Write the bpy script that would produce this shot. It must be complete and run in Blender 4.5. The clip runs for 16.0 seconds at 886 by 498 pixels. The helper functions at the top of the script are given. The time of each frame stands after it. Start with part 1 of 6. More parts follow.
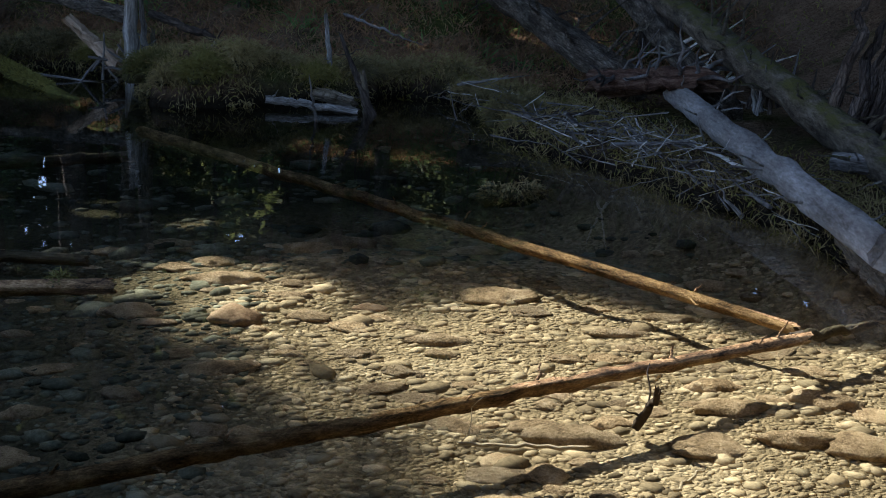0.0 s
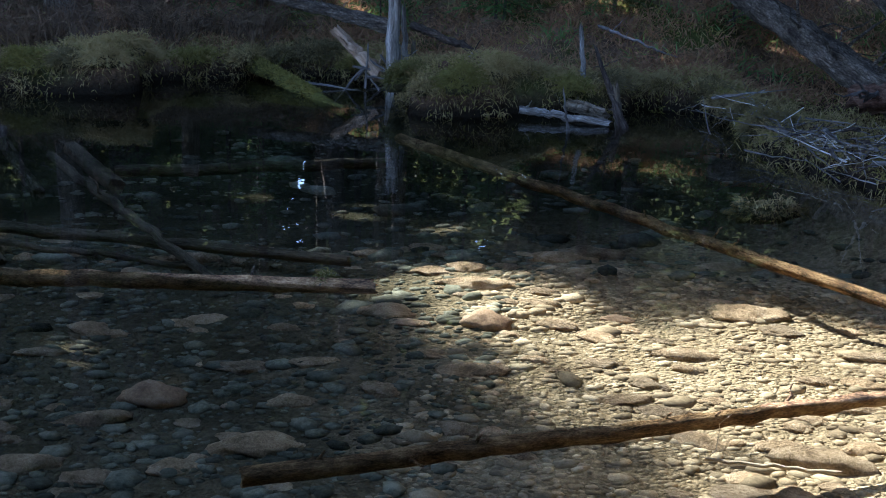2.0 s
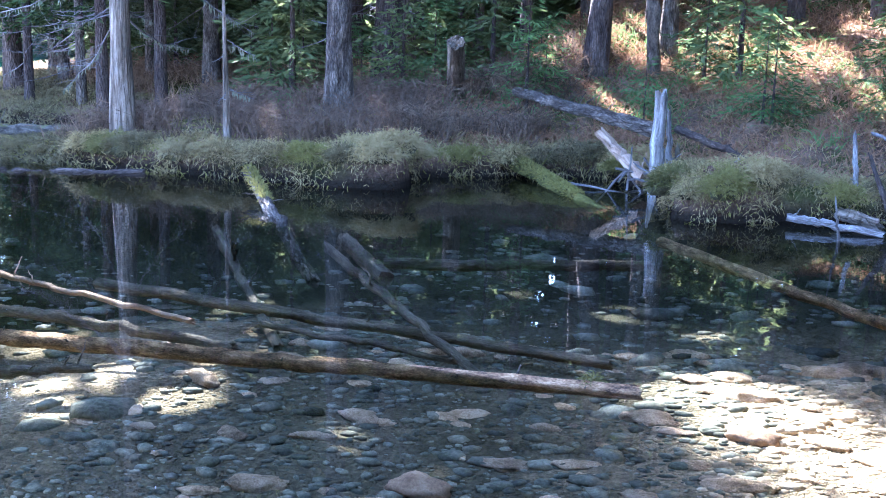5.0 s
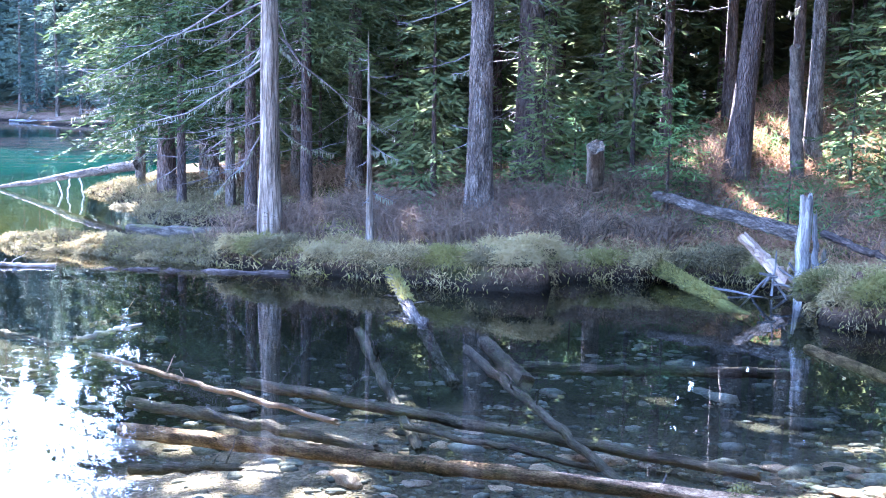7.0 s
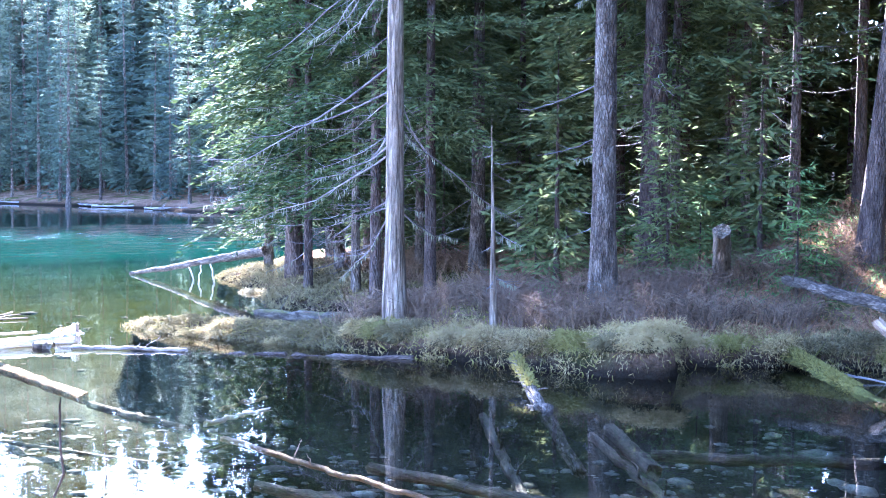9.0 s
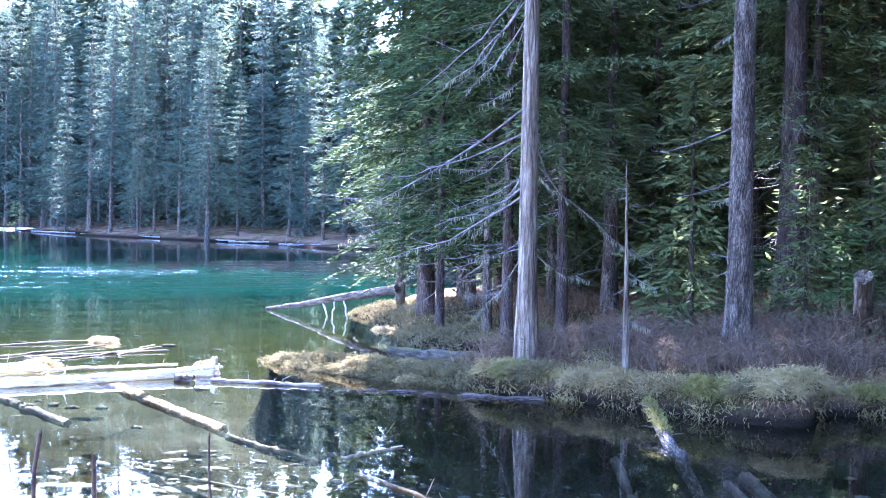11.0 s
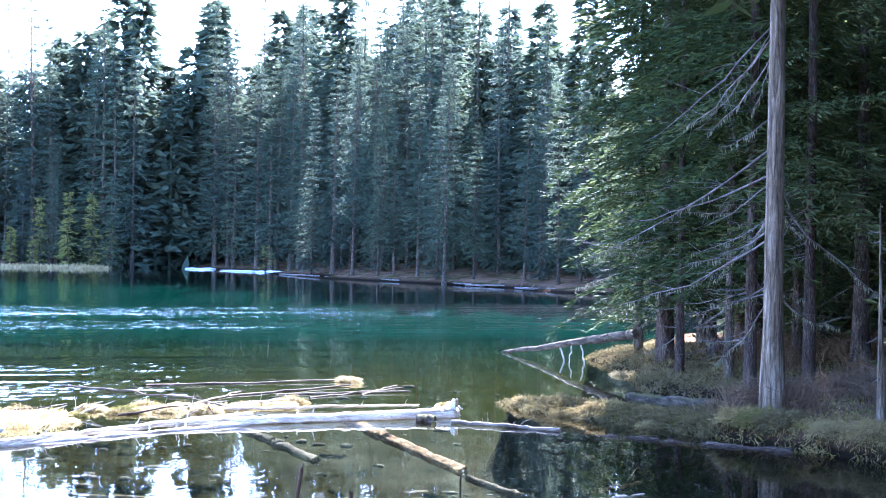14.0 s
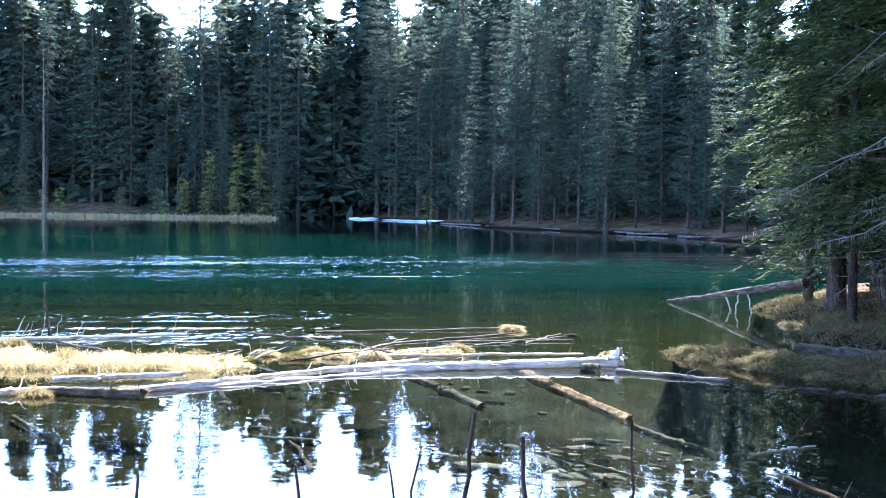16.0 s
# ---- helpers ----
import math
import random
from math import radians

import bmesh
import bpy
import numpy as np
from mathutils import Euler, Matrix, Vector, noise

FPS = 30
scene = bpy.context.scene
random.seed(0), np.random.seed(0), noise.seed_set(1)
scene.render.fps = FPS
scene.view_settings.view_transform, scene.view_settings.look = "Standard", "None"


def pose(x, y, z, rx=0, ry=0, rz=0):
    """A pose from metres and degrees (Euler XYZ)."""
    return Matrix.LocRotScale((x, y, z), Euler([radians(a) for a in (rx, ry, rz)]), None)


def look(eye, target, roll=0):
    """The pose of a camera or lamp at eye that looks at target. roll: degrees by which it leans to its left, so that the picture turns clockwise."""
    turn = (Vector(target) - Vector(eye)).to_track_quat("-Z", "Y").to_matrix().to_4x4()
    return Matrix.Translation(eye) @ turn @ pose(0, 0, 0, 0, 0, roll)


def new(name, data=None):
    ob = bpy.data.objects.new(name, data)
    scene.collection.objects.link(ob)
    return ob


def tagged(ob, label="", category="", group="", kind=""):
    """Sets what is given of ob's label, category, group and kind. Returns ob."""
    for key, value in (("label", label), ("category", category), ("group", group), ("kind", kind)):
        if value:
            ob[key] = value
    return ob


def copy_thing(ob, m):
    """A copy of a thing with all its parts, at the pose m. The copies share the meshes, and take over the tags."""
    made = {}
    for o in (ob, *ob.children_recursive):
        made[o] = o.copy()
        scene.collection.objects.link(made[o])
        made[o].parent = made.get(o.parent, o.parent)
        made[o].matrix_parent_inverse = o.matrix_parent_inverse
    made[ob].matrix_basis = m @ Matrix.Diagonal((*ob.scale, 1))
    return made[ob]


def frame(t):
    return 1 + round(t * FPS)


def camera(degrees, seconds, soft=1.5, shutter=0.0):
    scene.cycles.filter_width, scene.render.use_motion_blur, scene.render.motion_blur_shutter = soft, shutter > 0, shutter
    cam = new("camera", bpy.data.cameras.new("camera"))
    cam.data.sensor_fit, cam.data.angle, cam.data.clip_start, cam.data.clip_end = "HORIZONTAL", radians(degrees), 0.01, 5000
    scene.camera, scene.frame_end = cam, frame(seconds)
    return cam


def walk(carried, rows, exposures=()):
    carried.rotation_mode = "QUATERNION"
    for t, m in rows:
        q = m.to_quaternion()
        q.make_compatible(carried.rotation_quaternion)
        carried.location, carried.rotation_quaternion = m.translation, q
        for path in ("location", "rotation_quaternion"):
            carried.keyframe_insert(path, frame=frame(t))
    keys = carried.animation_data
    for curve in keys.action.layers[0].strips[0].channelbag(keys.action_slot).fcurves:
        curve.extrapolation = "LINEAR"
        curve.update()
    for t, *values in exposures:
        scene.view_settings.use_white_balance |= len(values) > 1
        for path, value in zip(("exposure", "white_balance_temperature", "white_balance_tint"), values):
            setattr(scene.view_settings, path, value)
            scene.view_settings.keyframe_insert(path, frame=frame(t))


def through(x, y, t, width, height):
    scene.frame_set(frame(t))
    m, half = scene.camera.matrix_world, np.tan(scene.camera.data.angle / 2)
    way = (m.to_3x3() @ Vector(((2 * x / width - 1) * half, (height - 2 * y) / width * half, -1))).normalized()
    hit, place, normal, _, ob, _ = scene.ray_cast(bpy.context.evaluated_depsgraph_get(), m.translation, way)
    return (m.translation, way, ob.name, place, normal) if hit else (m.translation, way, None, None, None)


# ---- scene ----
cam = camera(40.0, 16.0, 1.0)
PATH = [
    (0, (-0.277, -0.059, 1.809), (-0.226, 1.862, 1.254), 2.7),
    (0.5, (-0.302, -0.078, 1.811), (-0.359, 1.842, 1.253), 1.7),
    (1, (-0.308, -0.103, 1.821), (-0.457, 1.81, 1.257), 1.7),
    (1.5, (-0.319, -0.147, 1.838), (-0.562, 1.757, 1.275), 1.8),
    (2, (-0.323, -0.19, 1.857), (-0.664, 1.7, 1.3), 1.7),
    (2.5, (-0.349, -0.197, 1.861), (-0.781, 1.684, 1.337), 1.4),
    (3, (-0.369, -0.213, 1.869), (-0.865, 1.66, 1.375), 1.4),
    (3.5, (-0.376, -0.226, 1.87), (-0.938, 1.634, 1.397), 1.2),
    (6, (-0.449, -0.31, 1.92), (-1.294, 1.469, 1.573), 1.5),
    (6.5, (-0.442, -0.324, 1.915), (-1.341, 1.437, 1.618), 1.2),
    (7, (-0.461, -0.329, 1.931), (-1.412, 1.412, 1.673), 1.0),
    (7.5, (-0.456, -0.346, 1.949), (-1.454, 1.373, 1.72), 0.6),
    (8, (-0.458, -0.36, 1.95), (-1.5, 1.336, 1.756), 0.5),
    (8.5, (-0.465, -0.348, 1.948), (-1.55, 1.325, 1.798), 0.4),
    (11, (-0.471, -0.426, 1.971), (-1.77, 1.094, 1.909), 0.9),
    (11.5, (-0.477, -0.43, 1.977), (-1.819, 1.052, 1.931), 0.9),
    (12, (-0.486, -0.431, 1.977), (-1.869, 1.014, 1.959), 1.0),
    (12.5, (-0.492, -0.45, 1.986), (-1.914, 0.957, 1.989), 1.2),
    (13, (-0.481, -0.467, 1.98), (-1.946, 0.894, 1.985), 1.4),
    (13.5, (-0.491, -0.493, 1.971), (-2.006, 0.813, 1.974), 0.9),
    (14, (-0.487, -0.491, 1.974), (-2.053, 0.753, 1.978), 0.9),
    (14.5, (-0.478, -0.501, 1.969), (-2.084, 0.691, 1.961), 1.0),
    (15, (-0.476, -0.52, 1.977), (-2.123, 0.615, 1.946), 1.1),
    (15.5, (-0.461, -0.54, 1.976), (-2.141, 0.544, 1.916), 1.0),
    (16, (-0.471, -0.552, 1.976), (-2.184, 0.476, 1.893), 0.5),
]
EXPOSURES = [(0, 2.1, 6000, 13), (1.5, 2.6, 5650, 15), (2.5, 3.25, 5250, 17), (3.5, 3.95, 5000, 19), (6, 5.55, 4900, 28), (8.5, 5.65, 4850, 29), (11, 5.25, 4850, 31), (13.5, 4.65, 4950, 26), (16, 3.65, 5100, 18)]
SUN, SKY = 5.0, 0.115
walk(cam, [(t, look(eye, target, roll)) for t, eye, target, roll in PATH], EXPOSURES)

# ---- world and sun ----
SUN_YAW, SUN_ELEV = 43.0, 44.0
sun_to = Vector((-math.sin(radians(SUN_YAW)) * math.cos(radians(SUN_ELEV)),
                 math.cos(radians(SUN_YAW)) * math.cos(radians(SUN_ELEV)), math.sin(radians(SUN_ELEV))))
world = bpy.data.worlds.new("sky")
scene.world = world
world.use_nodes = True
wn = world.node_tree
sky = wn.nodes.new("ShaderNodeTexSky")
sky.sky_type, sky.sun_disc = "NISHITA", False
sky.sun_elevation, sky.sun_rotation = radians(SUN_ELEV), radians(-SUN_YAW)
sky.air_density, sky.dust_density, sky.ozone_density = 1.0, 1.5, 3.0
sky.altitude = 1000
wn.links.new(sky.outputs[0], wn.nodes["Background"].inputs[0])
wn.nodes["Background"].inputs[1].default_value = SKY
sun = new("sun", bpy.data.lights.new("sun", "SUN"))
sun.data.energy, sun.data.angle, sun.data.color = SUN, radians(0.5), (1.0, 0.94, 0.84)
sun.matrix_world = look(sun_to * 60, (0, 0, 0))

rng = np.random.default_rng(7)


# ---- materials ----
class Nodes:
    """A node material with a few short cuts."""

    def __init__(self, name):
        self.m = bpy.data.materials.new(name)
        self.m.use_nodes = True
        self.t = self.m.node_tree
        self.bsdf = self.t.nodes["Principled BSDF"]
        self.out = self.t.nodes["Material Output"]

    def add(self, kind, **inputs):
        n = self.t.nodes.new(kind)
        for k, v in inputs.items():
            self.put(n.inputs[k.replace("_", " ")], v)
        return n

    def put(self, socket, v):
        if isinstance(v, bpy.types.NodeSocket):
            self.t.links.new(v, socket)
        else:
            socket.default_value = v

    def position(self, scale=(1, 1, 1)):
        g = self.add("ShaderNodeNewGeometry")
        return self.add("ShaderNodeMapping", Vector=g.outputs["Position"], Scale=scale).outputs[0]

    def local(self, scale=(1, 1, 1)):
        g = self.add("ShaderNodeTexCoord")
        return self.add("ShaderNodeMapping", Vector=g.outputs["Object"], Scale=scale).outputs[0]

    def noise(self, vec, scale, detail=4, rough=0.6):
        n = self.add("ShaderNodeTexNoise", Vector=vec, Scale=scale, Detail=detail, Roughness=rough)
        return n.outputs[0]

    def ramp(self, fac, *stops):
        n = self.add("ShaderNodeValToRGB", Fac=fac)
        e = n.color_ramp.elements
        full = [(q, (*c, 1) if len(c) == 3 else (c[0], c[0], c[0], 1)) for q, c in stops]
        e[0].position, e[0].color = full[0]
        e[1].position, e[1].color = full[-1]
        for q, c in full[1:-1]:
            e.new(q).color = c
        return n.outputs[0]

    def mix(self, fac, a, b, mode="MIX"):
        n = self.t.nodes.new("ShaderNodeMix")
        n.data_type, n.blend_type = "RGBA", mode
        for s, v in ((n.inputs[0], fac), (n.inputs[6], a), (n.inputs[7], b)):
            self.put(s, (*v, 1) if isinstance(v, tuple) and len(v) == 3 else v)
        return n.outputs[2]

    def math(self, op, a, b=0.0):
        n = self.t.nodes.new("ShaderNodeMath")
        n.operation = op
        self.put(n.inputs[0], a), self.put(n.inputs[1], b)
        return n.outputs[0]

    def bump(self, height, dist, strength=1.0):
        return self.add("ShaderNodeBump", Height=height, Distance=dist, Strength=strength).outputs[0]


def rough_mat(name, dark, mid, light, scale=3.0, fine=40.0, rough=0.85, bump=0.01, stretch=(1, 1, 1), island=0.0, per_object=0.0, moss=None, cracks=0.0):
    """A weathered surface: three tones, stains at one scale and grain at another, and relief."""
    n = Nodes(name)
    p = n.local(stretch) if stretch != (1, 1, 1) else n.position()
    big, small = n.noise(p, scale, 5), n.noise(p, fine, 5, 0.7)
    tone = n.math("ADD", n.math("MULTIPLY", big, 0.6), n.math("MULTIPLY", small, 0.4))
    c = n.ramp(tone, (0.38, dark), (0.5, mid), (0.62, light))
    relief = n.math("ADD", big, n.math("MULTIPLY", small, 0.5))
    if cracks:
        vor = n.add("ShaderNodeTexVoronoi", Vector=n.mix(0.12, p, n.add("ShaderNodeTexNoise", Vector=p, Scale=1.5).outputs[1]), Scale=cracks)
        vor.feature = "DISTANCE_TO_EDGE"
        gap = n.ramp(vor.outputs[0], (0.0, (0.66,)), (0.2, (1.0,)))
        c = n.mix(1.0, c, gap, "MULTIPLY")
        relief = n.math("ADD", relief, n.math("MULTIPLY", gap, 1.5))
    if island:
        r = n.add("ShaderNodeNewGeometry").outputs["Random Per Island"]
        c = n.mix(1.0, c, n.ramp(r, (0, (1 - island,) * 3), (1, (1 + island,) * 3)), "MULTIPLY")
    if per_object:
        r = n.add("ShaderNodeObjectInfo").outputs["Random"]
        c = n.mix(1.0, c, n.ramp(r, (0, (1 - per_object, 1 - per_object * 0.9, 1 - per_object * 0.7)), (1, (1 + per_object,) * 3)), "MULTIPLY")
    if moss:
        up = n.add("ShaderNodeSeparateXYZ", Vector=n.add("ShaderNodeNewGeometry").outputs["Normal"]).outputs[2]
        f = n.math("MULTIPLY", n.ramp(up, (0.2, (0,)), (0.8, (1,))), n.ramp(n.noise(n.position(), 6.0, 6, 0.7), (0.42, (0,)), (0.58, (1,))))
        c = n.mix(f, c, moss)
    n.put(n.bsdf.inputs["Base Color"], c)
    n.put(n.bsdf.inputs["Roughness"], rough)
    n.put(n.bsdf.inputs["Specular IOR Level"], 0.08)
    n.put(n.bsdf.inputs["Normal"], n.bump(relief, bump))
    return n.m


def leaf_mat(name, dark, light, through=0.35, vary=0.25, tips=None):
    """Needles and blades: each clump has its own tone, and light comes through."""
    n = Nodes(name)
    g = n.add("ShaderNodeNewGeometry")
    c = n.mix(g.outputs["Random Per Island"], dark, light)
    c = n.mix(n.ramp(n.noise(n.position(), 0.8, 3), (0.35, (0,)), (0.65, (1,))), c, tips or light)
    r = n.add("ShaderNodeObjectInfo").outputs["Random"]
    c = n.mix(1.0, c, n.ramp(r, (0, (1 - vary, 1 - vary * 0.8, 1 - vary * 0.5)), (1, (1 + vary, 1 + vary, 1 + vary * 0.4))), "MULTIPLY")
    n.put(n.bsdf.inputs["Base Color"], c)
    n.put(n.bsdf.inputs["Roughness"], 0.75)
    n.put(n.bsdf.inputs["Specular IOR Level"], 0.03)
    tr = n.add("ShaderNodeBsdfTranslucent", Color=c)
    mx = n.add("ShaderNodeMixShader", Fac=through)
    n.t.links.new(n.bsdf.outputs[0], mx.inputs[1])
    n.t.links.new(tr.outputs[0], mx.inputs[2])
    n.t.links.new(mx.outputs[0], n.out.inputs[0])
    return n.m


def ground_mat():
    n = Nodes("ground")
    p = n.position()
    z = n.add("ShaderNodeSeparateXYZ", Vector=p).outputs[2]
    big, small = n.noise(p, 1.3, 5), n.noise(p, 22, 6, 0.7)
    tone = n.math("ADD", n.math("MULTIPLY", big, 0.5), n.math("MULTIPLY", small, 0.5))
    silt = n.ramp(tone, (0.36, (0.12, 0.088, 0.052)), (0.5, (0.27, 0.20, 0.118)), (0.64, (0.42, 0.32, 0.20)))
    # weed tone with the shade over the further pond put into it
    weed_shade = n.ramp(tone, (0.36, (0.013, 0.0125, 0.0075)), (0.64, (0.044, 0.041, 0.026)))
    dark_bed = n.ramp(tone, (0.36, (0.005, 0.0042, 0.002)), (0.64, (0.018, 0.015, 0.0065)))
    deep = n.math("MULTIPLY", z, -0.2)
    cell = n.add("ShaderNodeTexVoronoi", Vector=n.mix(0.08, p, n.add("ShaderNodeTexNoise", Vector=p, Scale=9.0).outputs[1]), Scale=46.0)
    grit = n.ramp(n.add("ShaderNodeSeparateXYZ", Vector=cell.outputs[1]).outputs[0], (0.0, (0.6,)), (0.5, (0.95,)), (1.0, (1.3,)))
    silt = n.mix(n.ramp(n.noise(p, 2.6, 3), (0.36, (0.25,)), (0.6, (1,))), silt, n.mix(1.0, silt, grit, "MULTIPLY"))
    bed = n.mix(n.ramp(deep, (0.088, (0,)), (0.13, (1,))), silt, weed_shade)
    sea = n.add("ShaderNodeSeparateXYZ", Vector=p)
    bed = n.mix(n.ramp(n.math("MULTIPLY", sea.outputs[0], -0.1), (0.58, (0,)), (0.72, (1,))), bed, dark_bed)
    bed = n.mix(n.ramp(n.math("MULTIPLY", sea.outputs[1], 0.1), (0.80, (0,)), (0.9, (1,))), bed, weed_shade)
    # algae on the left bed, its colour also darkened for the shade there
    algae_shade = n.math("ADD", n.math("MULTIPLY", sea.outputs[0], -0.25), n.math("SUBTRACT", n.noise(p, 1.1, 4), 0.5))
    bed = n.mix(n.math("MULTIPLY", n.ramp(algae_shade, (0.12, (0,)), (0.5, (0.8,))), n.ramp(n.math("MULTIPLY", sea.outputs[0], -0.1), (0.40, (1,)), (0.56, (0,)))), bed, n.ramp(tone, (0.36, (0.016, 0.016, 0.010)), (0.64, (0.060, 0.055, 0.035))))
    # the lake water's absorption and green scatter, painted onto the bed by distance
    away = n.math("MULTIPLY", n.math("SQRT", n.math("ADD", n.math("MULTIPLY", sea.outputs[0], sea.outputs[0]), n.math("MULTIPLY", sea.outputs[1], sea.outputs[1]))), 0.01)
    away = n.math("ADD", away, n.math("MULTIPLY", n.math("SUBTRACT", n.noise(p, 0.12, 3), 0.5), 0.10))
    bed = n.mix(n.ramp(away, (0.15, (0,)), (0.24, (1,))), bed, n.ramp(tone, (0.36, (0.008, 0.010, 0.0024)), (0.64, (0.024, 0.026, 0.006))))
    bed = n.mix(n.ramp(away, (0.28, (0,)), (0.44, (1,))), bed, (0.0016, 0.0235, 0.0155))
    soil = n.ramp(tone, (0.35, (0.04, 0.026, 0.016)), (0.5, (0.125, 0.078, 0.046)), (0.65, (0.22, 0.14, 0.085)))
    mossy = n.ramp(n.noise(p, 0.9, 4), (0.5, (0,)), (0.62, (1,)))
    soil = n.mix(mossy, soil, n.ramp(small, (0.3, (0.028, 0.030, 0.009)), (0.7, (0.075, 0.076, 0.022))))
    # shade at the foot of the banks, painted into the soil colour
    bank_shade = n.ramp(n.math("ADD", z, n.math("MULTIPLY", small, 0.08)), (0.09, (1,)), (0.27, (0,)))
    soil = n.mix(bank_shade, soil, (0.016, 0.012, 0.008))
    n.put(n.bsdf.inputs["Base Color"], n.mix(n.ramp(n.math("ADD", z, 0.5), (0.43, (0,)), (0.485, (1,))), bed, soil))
    n.put(n.bsdf.inputs["Roughness"], 0.95)
    n.put(n.bsdf.inputs["Specular IOR Level"], 0.0)
    n.put(n.bsdf.inputs["Normal"], n.bump(n.math("ADD", n.math("ADD", big, n.math("MULTIPLY", small, 0.6)), n.math("MULTIPLY", cell.outputs[0], -0.6)), 0.035))
    return n.m


def water_mat():
    n = Nodes("water")
    p = n.position()
    sx = n.add("ShaderNodeSeparateXYZ", Vector=p)
    # metres out over the lake from the log boom
    out = n.math("ADD", n.math("MULTIPLY", sx.outputs[0], -0.80), n.math("MULTIPLY", sx.outputs[1], 0.36))
    wob = n.math("MULTIPLY", n.math("SUBTRACT", n.noise(n.position((0.05, 0.05, 1)), 1.0, 3), 0.5), 7.0)
    far = n.math("MULTIPLY", n.math("ADD", out, wob), 0.01)
    across = n.math("ADD", n.math("MULTIPLY", sx.outputs[0], 0.57), n.math("MULTIPLY", sx.outputs[1], 0.82))
    # a light breeze off the boom, a calm lane, then the ruffled middle of the lake
    near = n.ramp(far, (0.15, (0.0,)), (0.165, (0.5,)), (0.19, (0.35,)), (0.205, (0.0,)))
    near = n.math("MULTIPLY", near, n.ramp(n.math("MULTIPLY", across, -0.1), (0.1, (0.0,)), (0.45, (1.0,))))
    mid = n.ramp(far, (0.24, (0.0,)), (0.27, (0.45,)), (0.31, (0.55,)), (0.345, (1.0,)), (0.37, (0.3,)), (0.41, (0.02,)), (0.50, (0.015,)), (0.52, (0.12,)), (0.55, (0.015,)))
    breeze = n.math("ADD", n.math("ADD", near, mid), 0.004)
    lane = n.add("ShaderNodeCombineXYZ", X=n.math("MULTIPLY", out, 0.55), Y=n.math("MULTIPLY", across, 0.045)).outputs[0]
    streak = n.ramp(n.noise(lane, 1.0, 3, 0.6), (0.36, (0.12,)), (0.56, (1.0,)))
    wavelet = n.add("ShaderNodeCombineXYZ", X=n.math("MULTIPLY", out, 1.7), Y=n.math("MULTIPLY", across, 3.2)).outputs[0]
    fine = n.noise(wavelet, 1.0, 2, 0.5)
    swell = n.noise(n.position(), 2.4, 2)
    h = n.math("ADD", n.math("MULTIPLY", fine, n.math("MULTIPLY", breeze, streak)), n.math("MULTIPLY", swell, 0.006))
    nor = n.bump(h, 0.16)
    fr = n.add("ShaderNodeFresnel", IOR=1.33, Normal=nor)
    tr = n.add("ShaderNodeBsdfTransparent", Color=(0.79, 0.82, 0.77, 1))
    gl = n.add("ShaderNodeBsdfGlossy", Roughness=0.015, Color=(1, 1, 1, 1), Normal=nor)
    mx = n.add("ShaderNodeMixShader", Fac=fr.outputs[0])
    n.t.links.new(tr.outputs[0], mx.inputs[1])
    n.t.links.new(gl.outputs[0], mx.inputs[2])
    n.t.links.new(mx.outputs[0], n.out.inputs[0])
    return n.m


M_GROUND, M_WATER = ground_mat(), water_mat()
M_STONE = rough_mat("stone", (0.14, 0.092, 0.052), (0.35, 0.24, 0.138), (0.56, 0.415, 0.265), 6, 85, 0.9, 0.05, per_object=0.34)
M_PEBBLE = rough_mat("pebble", (0.15, 0.108, 0.064), (0.29, 0.215, 0.128), (0.43, 0.34, 0.215), 3, 40, 0.9, 0.006, island=0.42)
M_COBBLE = rough_mat("weedy_shaded_cobble", (0.036, 0.036, 0.025), (0.11, 0.104, 0.072), (0.20, 0.185, 0.132), 3, 40, 0.9, 0.006, island=0.5)
M_RED_STONE = rough_mat("red_stone", (0.15, 0.09, 0.055), (0.27, 0.175, 0.105), (0.38, 0.27, 0.175), 5, 60, 0.9, 0.01)
M_DRIFT = rough_mat("driftwood", (0.045, 0.037, 0.029), (0.15, 0.131, 0.108), (0.31, 0.28, 0.24), 2.2, 18, 0.85, 0.02, (8, 8, 0.9), per_object=0.2)
M_PALE = rough_mat("pale_wood", (0.22, 0.16, 0.10), (0.44, 0.35, 0.24), (0.62, 0.53, 0.40), 2.5, 30, 0.85, 0.01, (9, 9, 1.0))
M_ORANGE = rough_mat("stripped_log", (0.032, 0.02, 0.012), (0.22, 0.128, 0.06), (0.52, 0.335, 0.165), 2.4, 22, 0.85, 0.04, (7, 7, 2.6))
M_SUNK = rough_mat("sunken_wood", (0.03, 0.023, 0.015), (0.10, 0.078, 0.05), (0.19, 0.155, 0.10), 1.6, 18, 0.9, 0.02, (6, 6, 1.0), per_object=0.2)
M_BARK = rough_mat("grey_bark", (0.036, 0.027, 0.019), (0.105, 0.083, 0.058), (0.235, 0.193, 0.142), 1.6, 9, 0.95, 0.04, (7, 7, 2.0), per_object=0.2, cracks=6.5)
M_BROWN = rough_mat("brown_bark", (0.032, 0.022, 0.016), (0.075, 0.055, 0.040), (0.135, 0.102, 0.076), 1.2, 8, 0.95, 0.03, (7, 7, 1.8), per_object=0.2, cracks=5.5)
M_SNAG = rough_mat("bleached_trunk", (0.05, 0.037, 0.024), (0.155, 0.12, 0.08), (0.295, 0.237, 0.168), 1.8, 12, 0.9, 0.03, (8, 8, 0.9), cracks=2.6)
M_ROT = rough_mat("rotten_red_wood", (0.03, 0.016, 0.011), (0.10, 0.055, 0.036), (0.20, 0.13, 0.09), 3, 20, 0.95, 0.05, (8, 8, 1.2))
